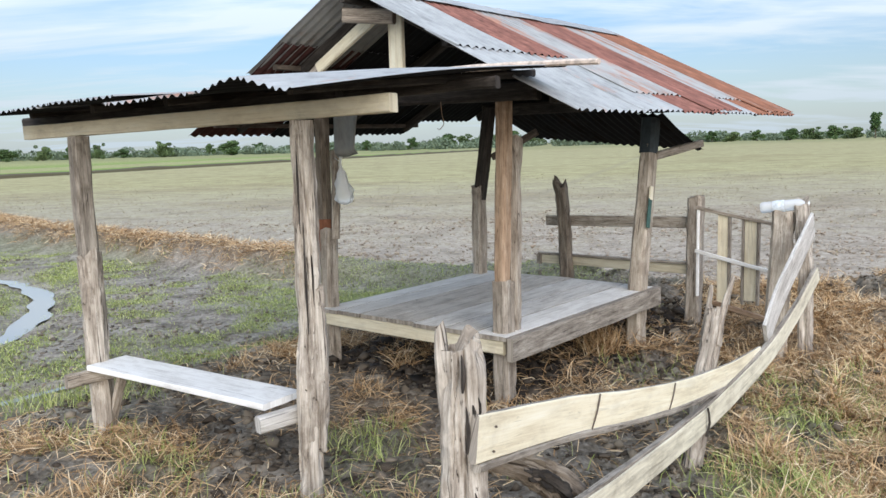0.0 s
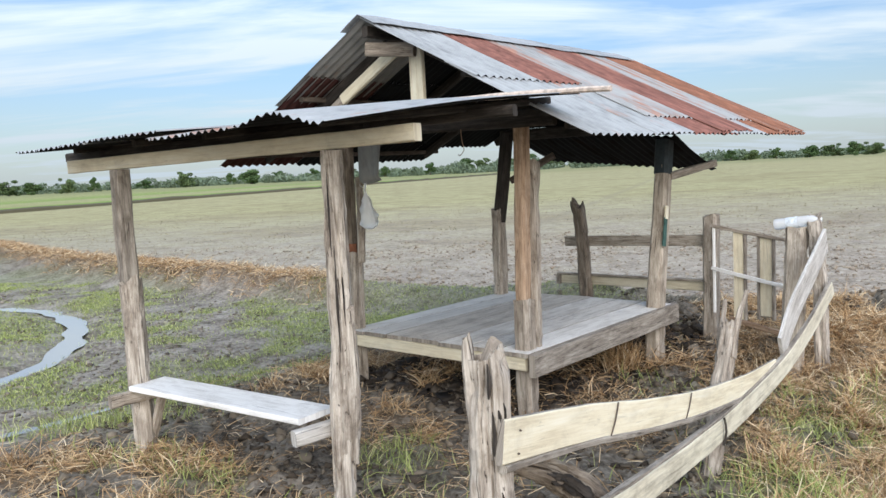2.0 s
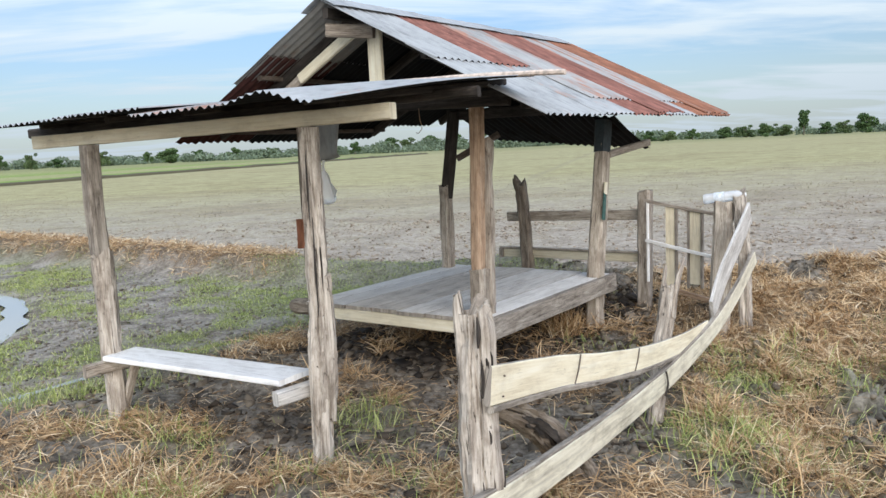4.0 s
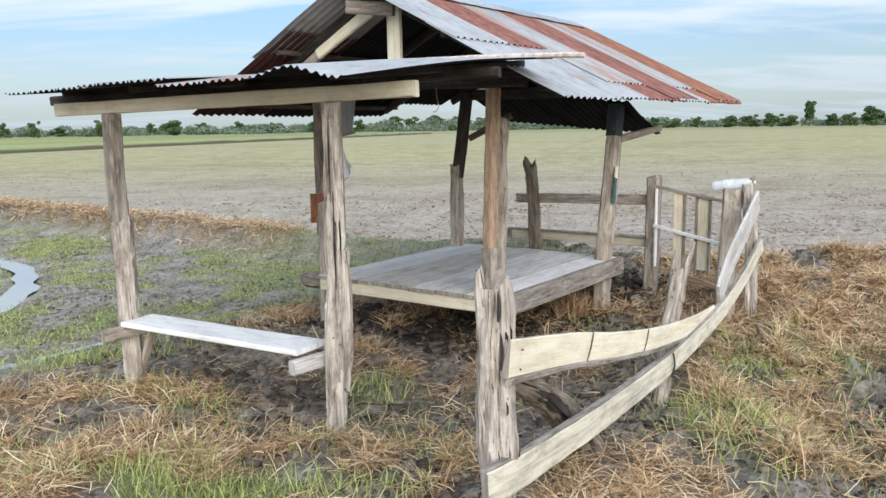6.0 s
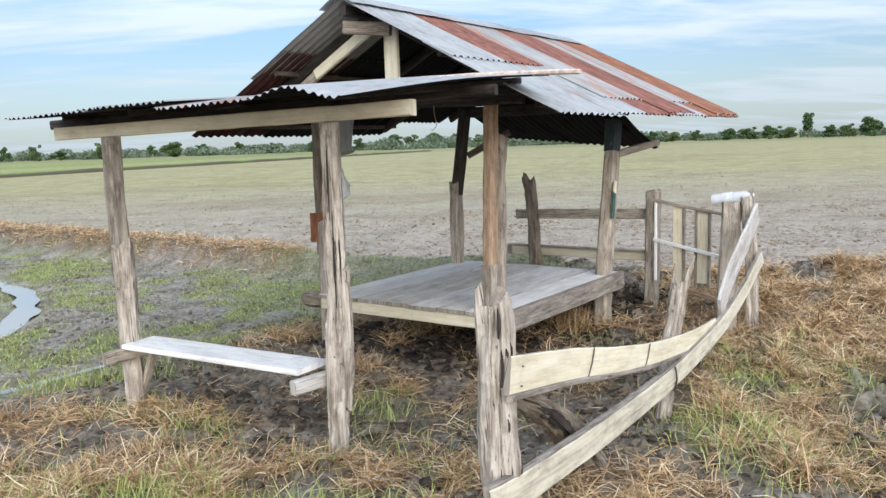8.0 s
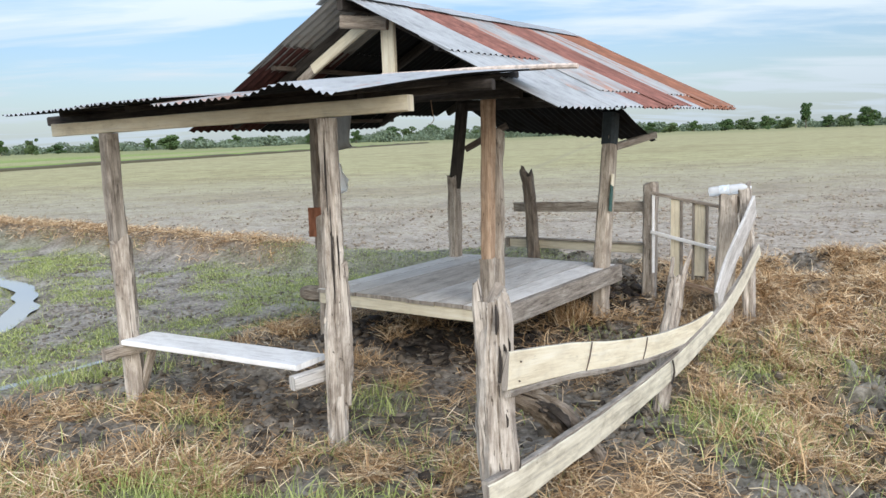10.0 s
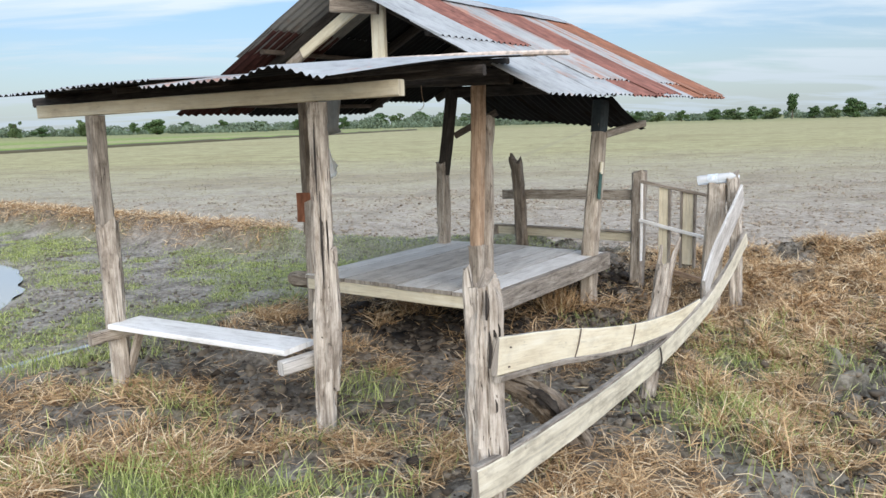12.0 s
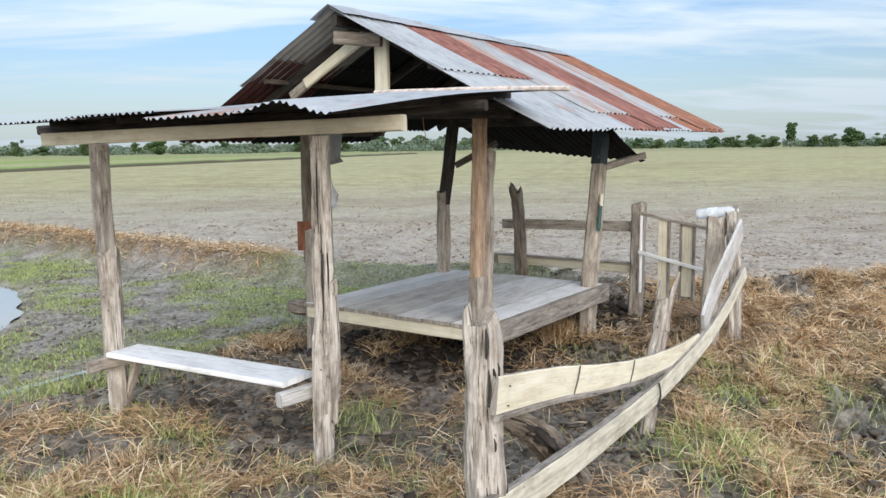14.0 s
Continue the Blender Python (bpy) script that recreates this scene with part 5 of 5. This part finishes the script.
def leaf_cloud(rng, blobs, count, size):
    """Many small leaf quads in the shells of a few lobes."""
    centres, radii = np.array([b[:3] for b in blobs]), np.array([b[3:] for b in blobs])
    pick = rng.choice(len(blobs), count, p=(radii.prod(1) ** 0.67) / (radii.prod(1) ** 0.67).sum())
    d = rng.normal(size=(count, 3)); d /= np.linalg.norm(d, axis=1, keepdims=True)
    p = centres[pick] + d * radii[pick] * (rng.uniform(0.35, 1.1, (count, 1)) ** 0.5)
    a = rng.normal(size=(count, 3)); a /= np.linalg.norm(a, axis=1, keepdims=True)
    b = np.cross(a, rng.normal(size=(count, 3))); b /= np.linalg.norm(b, axis=1, keepdims=True)
    s = size * rng.uniform(0.6, 1.3, (count, 1))
    v = np.stack([p - a * s - b * s * 0.6, p + a * s - b * s * 0.6, p + a * s + b * s * 0.6, p - a * s + b * s * 0.6], 1)
    return v.reshape(-1, 3), np.arange(count * 4).reshape(-1, 4)


def tree(seed, tall, label):
    """A tapered trunk with limbs, and a crown of lobes of small leaves, about 6 m high."""
    rng = np.random.RandomState(seed)
    t = thing("tree", label, "tree", (0, 0, 0), Matrix(), "trees on the skyline")
    bm = bmesh.new()
    h = 6.0
    timber([(0, 0, -0.3), (0.1, 0, h * 0.3), (0.0, 0.1, h * 0.7)], 0.35, 0.35, (1, 0, 0), 0.8, 0.02, 0, 8, seed, taper=lambda s: 1 - 0.7 * s, into=bm)
    for k in range(4):
        a = k * 1.7 + seed
        timber([(0.05, 0, h * (0.28 + 0.08 * k)), (math.cos(a) * 1.2, math.sin(a) * 1.2, h * (0.5 + 0.08 * k))], 0.13, 0.13, (0, 0.1, 1), 0.8, 0.01, 0, 8, seed + k, taper=lambda s: 1 - 0.6 * s, into=bm)
    part("trunk", bm, BARK, t)
    w = 1.25 if tall else 2.2
    blobs = []
    for k in range(16):
        a, r = rng.uniform(0, 6.28), rng.uniform(0.1, 1.0) * w
        z = h * rng.uniform(0.35 if tall else 0.12, 0.86)
        q = rng.uniform(0.55, 1.1) * (1.2 if not tall else 0.95)
        blobs.append((r * math.cos(a), r * math.sin(a), z, q, q, q * 0.72))
    v, f = leaf_cloud(rng, blobs, 2000, 0.20)
    crown = new("crown", mesh_from("crown", v, f, LEAVES if seed % 3 else LEAVES_PALE))
    crown.parent = t
    return t


kinds = [tree(11, False, "round dark green tree far across the fields"), tree(12, False, "spreading green tree on the skyline"),
         tree(13, True, "tall slim green tree standing above the hedge"), tree(14, False, "low bushy green tree at the field's end")]
# bearing in degrees, distance, height in metres, width factor, kind
SKYLINE = [(-31, 300, 5.5, 1.5, 0), (-29.5, 295, 6.0, 1.4, 1), (-28.2, 300, 5.0, 1.5, 0), (-26.2, 290, 6.0, 0.9, 1), (-24.6, 300, 5.4, 0.8, 3), (-22.9, 300, 6.4, 0.8, 1), (-21.4, 310, 3.6, 1.9, 3), (-18.8, 300, 6.6, 1.2, 1),
           (-15.9, 330, 5.0, 1.0, 3), (-14.5, 300, 6.3, 1.6, 0), (-12.6, 360, 5.2, 1.5, 3), (-10.2, 360, 5.6, 1.4, 3), (-7.6, 360, 5.4, 1.4, 1), (-5.2, 360, 5.0, 1.2, 3),
           (-2.0, 330, 5.5, 1.2, 3), (0.4, 420, 8.6, 1.5, 0), (2.0, 420, 8.2, 1.4, 1), (3.6, 420, 9.0, 1.4, 0), (5.2, 420, 8.4, 1.5, 3), (6.8, 420, 8.0, 1.4, 1), (8.6, 420, 7.4, 1.4, 0),
           (18.6, 310, 4.4, 1.3, 3), (19.8, 300, 4.6, 1.4, 1), (21.4, 300, 4.2, 1.3, 3), (23.4, 300, 4.8, 1.4, 0), (24.8, 310, 5.2, 1.4, 1), (26.0, 300, 5.6, 1.2, 0), (27.0, 310, 5.2, 1.3, 1), (28.3, 300, 9.4, 0.75, 2),
           (29.6, 310, 4.6, 1.2, 3), (30.7, 300, 5.2, 1.0, 1), (31.9, 300, 7.6, 1.15, 0), (33.6, 310, 5.4, 1.3, 1), (35.2, 300, 5.8, 1.3, 0), (37.0, 300, 5.0, 1.4, 1)]
for k, (deg, far, tall_m, wide, kind) in enumerate(SKYLINE):
    a = radians(deg)
    s = tall_m / 6.0
    m = pose(math.sin(a) * far, math.cos(a) * far, -0.2, 0, 0, 73 * k % 360)
    t = copy_thing(kinds[kind], m)
    t.scale = (s * wide, s * wide, s)
for t in kinds:
    for o in (*t.children, t):
        bpy.data.objects.remove(o)


def hedge():
    """The low unbroken belt of scrub below the trees."""
    rng = np.random.RandomState(5)
    blobs = []
    for k in range(420):
        a = radians(rng.uniform(-40, 44))
        far = rng.uniform(310, 440)
        h = rng.uniform(0.5, 2.6) * (1.35 if -1 < math.degrees(a) < 10 else 1.0)
        blobs.append((math.sin(a) * far, math.cos(a) * far, h * 0.6, rng.uniform(2.5, 6), rng.uniform(2, 3), h))
    v, f = leaf_cloud(rng, blobs, 70000, 0.42)
    ob = new("scrub_belt", mesh_from("scrub_belt", v, f, LEAVES_HAZED))
    tagged(ob, "low green scrub along the far field edge", "scrub", kind="stuff")


hedge()


def far_bank(pts, wide, high, name):
    bm = bmesh.new()
    rows = []
    for i in range(61):
        t = i / 60 * (len(pts) - 1)
        k = min(int(t), len(pts) - 2)
        p = Vector(pts[k]).lerp(Vector(pts[k + 1]), t - k)
        d = (Vector(pts[k + 1]) - Vector(pts[k])).normalized()
        s = Vector((-d.y, d.x))
        h = high * (0.8 + 0.5 * noise.noise((i * 0.7, 0, 3)))
        rows.append([bm.verts.new((*(p + s * wide * a), -0.15 + h * b)) for a, b in ((-1, 0), (-0.7, 0.7), (0, 1), (0.7, 0.8), (1, 0.3))])
    for a, b in zip(rows, rows[1:]):
        for q in range(4):
            bm.faces.new((a[q], a[q + 1], b[q + 1], b[q]))
    bmesh.ops.recalc_face_normals(bm, faces=bm.faces)
    me = bpy.data.meshes.new(name)
    bm.to_mesh(me); bm.free()
    me.materials.append(BANK)
    tagged(new(name, me), "low earth bank edging the green plot", "bank", kind="structure")


BANK = paint("bank_soil", (0.105, 0.085, 0.04), 0.95)
far_bank([(-51.8, 12), (-33.0, 68), (-12.6, 129), (0.0, 166.5), (10.0, 196.4)], 0.9, 0.42, "earth_bank")


# ---- straw, grass and clods ----
def blade_material(name, stops, rough=0.75):
    m, N, L, B = material(name)
    rnd = N.new("ShaderNodeNewGeometry").outputs["Random Per Island"]
    L.new(ramp_node(N, L, rnd, stops), B.inputs["Base Color"])
    B.inputs["Roughness"].default_value = rough
    B.inputs["Specular IOR Level"].default_value = 0.25
    return m


STRAW = blade_material("dry_straw", [(0.0, (0.16, 0.095, 0.05)), (0.35, (0.44, 0.27, 0.13)), (0.75, (0.655, 0.45, 0.245)), (1.0, (0.83, 0.69, 0.48))])
GRASS = blade_material("young_grass", [(0.0, (0.15, 0.185, 0.05)), (0.5, (0.33, 0.39, 0.11)), (1.0, (0.55, 0.55, 0.24))])


def scatter(rng, n, box, density):
    x = rng.uniform(box[0], box[1], n)
    y = rng.uniform(box[2], box[3], n)
    keep = rng.uniform(0, 1, n) < density(x, y)
    return x[keep], y[keep]


def blades(x, y, rng, length, width, lean, lift):
    """Bent strips of three joints from each place. lean: 0 upright, 1 lying."""
    n = len(x)
    z = height(x, y)
    head = rng.uniform(0, 2 * np.pi, n)
    ln = length * rng.uniform(0.5, 1.4, n)
    tilt = np.clip(lean + rng.normal(0, 0.14, n), 0.02, 1.05) * np.pi / 2
    d0 = np.stack([np.cos(head) * np.sin(tilt), np.sin(head) * np.sin(tilt), np.cos(tilt)], 1)
    bend = rng.normal(0, 0.35, (n, 3)) * 0.5
    bend[:, 2] -= 0.25
    p0 = np.stack([x, y, z + lift * rng.uniform(0, 1, n) ** 2 - 0.004], 1)
    p1 = p0 + d0 * (ln * 0.5)[:, None]
    p2 = p1 + (d0 + bend) * (ln * 0.5)[:, None]
    side = np.stack([-np.sin(head), np.cos(head), rng.normal(0, 0.5, n)], 1)
    side /= np.linalg.norm(side, axis=1, keepdims=True)
    w = (width * rng.uniform(0.6, 1.4, n))[:, None]
    low = height(p2[:, 0], p2[:, 1]) + 0.004
    p2[:, 2] = np.maximum(p2[:, 2], low)
    p1[:, 2] = np.maximum(p1[:, 2], height(p1[:, 0], p1[:, 1]) + 0.006)
    v = np.stack([p0 - side * w, p0 + side * w, p1 + side * w, p1 - side * w, p2 + side * w * 0.35, p2 - side * w * 0.35], 1).reshape(-1, 3)
    b = (np.arange(n) * 6)[:, None]
    f = np.concatenate([b + [0, 1, 2, 3], b + [3, 2, 4, 5]], 1).reshape(-1, 4)
    return v, f


def stuff(name, batches, mat, label, category):
    vs, fs, o = [], [], 0
    for v, f in batches:
        vs.append(v); fs.append(f + o); o += len(v)
    ob = new(name, mesh_from(name, np.concatenate(vs), np.concatenate(fs), mat))
    return tagged(ob, label, category, kind="stuff")


def ground_cover():
    rng = np.random.RandomState(21)
    tuft = lambda x, y: 0.05 + 0.95 * smoothstep(0.40, 0.64, value_noise(x, y, 7.0, 1))
    near = scatter(rng, 420000, (-3.4, 5.2, 1.6, 5.0), lambda x, y: np.clip(straw_at(x, y) * tuft(x, y) * 1.1, 0, 1))
    mid = scatter(rng, 330000, (-1.5, 6.5, 5.0, 9.2), lambda x, y: np.clip(straw_at(x, y) * tuft(x, y) * (1 - 0.75 * shaded_dug_soil(x, y)), 0, 1))
    bund = scatter(rng, 330000, (-14, -1.0, 9.5, 23), lambda x, y: straw_at(x, y) * 0.9)
    long = scatter(rng, 16000, (-3.2, 5.2, 1.8, 7.5), lambda x, y: straw_at(x, y) * 0.8)
    loose = scatter(rng, 9000, (-3.0, 3.0, 2.2, 6.5), lambda x, y: 0.35 + 0 * x)
    hx, hy = scatter(rng, 420, (-3.2, 5.2, 2.0, 7.6), lambda x, y: np.clip(straw_at(x, y) * (0.25 + 0.75 * smoothstep(1.0, 1.8, x)), 0, 1))
    hx, hy = np.repeat(hx, 90), np.repeat(hy, 90)
    hx, hy = hx + rng.normal(0, 0.055, len(hx)), hy + rng.normal(0, 0.055, len(hy))
    tx, ty = 1.20 + rng.normal(0, 0.07, 450), 5.98 + rng.normal(0, 0.07, 450)
    stuff("straw", [blades(hx, hy, rng, 0.17, 0.0021, 0.58, 0.02), blades(*long, rng, 0.20, 0.0019, 0.86, 0.08), blades(tx, ty, rng, 0.20, 0.003, 0.38, 0.02), blades(*near, rng, 0.12, 0.0019, 0.84, 0.06), blades(*mid, rng, 0.13, 0.0028, 0.82, 0.07),
                    blades(*bund, rng, 0.13, 0.0036, 0.84, 0.09), blades(*loose, rng, 0.10, 0.0022, 0.95, 0.01)], STRAW,
          "matted dry straw lying on the mud", "straw")
    g1 = scatter(rng, 110000, (-3.4, 3.6, 1.8, 5.6), lambda x, y: green_at(x, y) * 0.75)
    g2 = scatter(rng, 420000, (-9.5, 2.0, 5.6, 14), lambda x, y: (green_at(x, y) + 0.05 * left_plot(x, y)) * 0.8)
    stuff("grass", [blades(*g1, rng, 0.12, 0.0019, 0.42, 0.0), blades(*g2, rng, 0.040, 0.0024, 0.45, 0.0)], GRASS,
          "thin young grass sprouting from the mud", "grass")


def clods(name, label, seed, count, box, density, small, big, mat):
    rng = np.random.RandomState(seed)
    base = bmesh.new()
    bmesh.ops.create_icosphere(base, subdivisions=1, radius=1.0)
    co = np.array([v.co[:] for v in base.verts])
    tri = np.array([[v.index for v in f.verts] for f in base.faces])
    base.free()
    x, y = scatter(rng, count, box, density)
    n = len(x)
    r = small + big * rng.uniform(0, 1, n) ** 4
    lump = np.clip(1 + 0.55 * rng.normal(size=(n, len(co), 1)), 0.25, 2.2)
    sc = np.stack([rng.uniform(0.8, 1.5, n), rng.uniform(0.8, 1.5, n), rng.uniform(0.5, 0.9, n)], 1)
    v = co[None] * lump * sc[:, None] * r[:, None, None] + np.stack([x, y, height(x, y) + r * 0.05], 1)[:, None]
    f = tri[None] + (np.arange(n) * len(co))[:, None, None]
    ob = new(name, mesh_from(name, v.reshape(-1, 3), f.reshape(-1, 3), mat))
    tagged(ob, label, "soil", kind="stuff")


MUD = blade_material("mud_clods", [(0.0, (0.05, 0.038, 0.029)), (0.6, (0.135, 0.107, 0.078)), (1.0, (0.26, 0.215, 0.16))], 0.95)
FIELD_MUD = blade_material("field_clods", [(0.0, (0.20, 0.155, 0.115)), (0.6, (0.33, 0.265, 0.20)), (1.0, (0.44, 0.37, 0.29))], 0.95)
PLOT_MUD = blade_material("plot_mud_crumbs", [(0.0, (0.09, 0.074, 0.058)), (0.6, (0.20, 0.168, 0.132)), (1.0, (0.32, 0.28, 0.23))], 0.9)
# black tone carries the platform's shadow as well as wet mud
MUD_WET_SHADED = blade_material("shaded_wet_black_mud", [(0.0, (0.018, 0.014, 0.011)), (0.7, (0.055, 0.043, 0.033)), (1.0, (0.12, 0.098, 0.075))], 0.8)


def shaded_dug_soil(x, y):
    """The trodden wet soil under the platform, darkened for its shade, and beside the gate."""
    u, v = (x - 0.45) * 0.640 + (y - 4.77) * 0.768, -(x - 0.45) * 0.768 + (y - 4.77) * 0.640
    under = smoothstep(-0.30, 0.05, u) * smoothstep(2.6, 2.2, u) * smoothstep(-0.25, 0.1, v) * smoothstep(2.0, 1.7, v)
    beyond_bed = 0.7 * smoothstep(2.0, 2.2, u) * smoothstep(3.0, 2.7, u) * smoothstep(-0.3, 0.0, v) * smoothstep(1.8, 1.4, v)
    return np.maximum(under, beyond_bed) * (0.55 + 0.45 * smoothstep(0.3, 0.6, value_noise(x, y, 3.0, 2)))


def stubble():
    """Cut rice stems and crumbs left standing in the worked field, thinner with distance."""
    rng = np.random.RandomState(44)
    thin = lambda x, y: far_field(x, y) * smoothstep(60, 9, y) * (0.25 + 0.75 * smoothstep(0.35, 0.65, value_noise(x, y, 0.9, 2)))
    a = scatter(rng, 60000, (-12, 14, 7.5, 22), thin)
    b = scatter(rng, 90000, (-26, 32, 22, 60), thin)
    stuff("stubble", [blades(*a, rng, 0.032, 0.004, 0.75, 0.0), blades(*b, rng, 0.05, 0.009, 0.75, 0.0)], STUBBLE, "thin cut stubble across the worked field", "stubble")


STUBBLE = blade_material("rice_stubble", [(0.0, (0.17, 0.135, 0.08)), (0.6, (0.33, 0.27, 0.15)), (1.0, (0.46, 0.40, 0.24))], 0.9)
stubble()
clods("field_clods", "small brown clods of the worked field", 35, 70000, (-9, 13, 7.6, 20), lambda x, y: far_field(x, y) * smoothstep(26, 8, y) * (0.3 + 0.7 * smoothstep(0.35, 0.65, value_noise(x, y, 0.7, 3))), 0.006, 0.022, FIELD_MUD)
ground_cover()
clods("clods", "dark crumbled mud clods", 31, 46000, (-2.6, 5.2, 2.0, 9.0),
      lambda x, y: (0.25 + 0.6 * smoothstep(0.4, 0.75, value_noise(x, y, 1.1, 5))) * (1 - left_plot(x, y)) * (1 - far_field(x, y)), 0.006, 0.026, MUD)
clods("plot_clods", "small crumbs of wet mud between the young grass", 39, 60000, (-7.5, 0.8, 5.4, 13.0), lambda x, y: left_plot(x, y) * (seg_dist(x, y, DITCH) > 0.32) * (0.05 + 0.35 * smoothstep(0.4, 0.7, value_noise(x, y, 1.9, 1))), 0.005, 0.020, PLOT_MUD)
clods("mud_lumps", "broken lumps of dark churned mud among the straw", 37, 14000, (0.5, 4.2, 2.6, 7.5), lambda x, y: 0.9 * bare_mud(x, y), 0.008, 0.034, MUD)
clods("wet_clods", "black wet clods of trodden soil, darkened for shade under the platform", 33, 24000, (-1.4, 2.6, 4.4, 7.8), shaded_dug_soil, 0.012, 0.036, MUD_WET_SHADED)
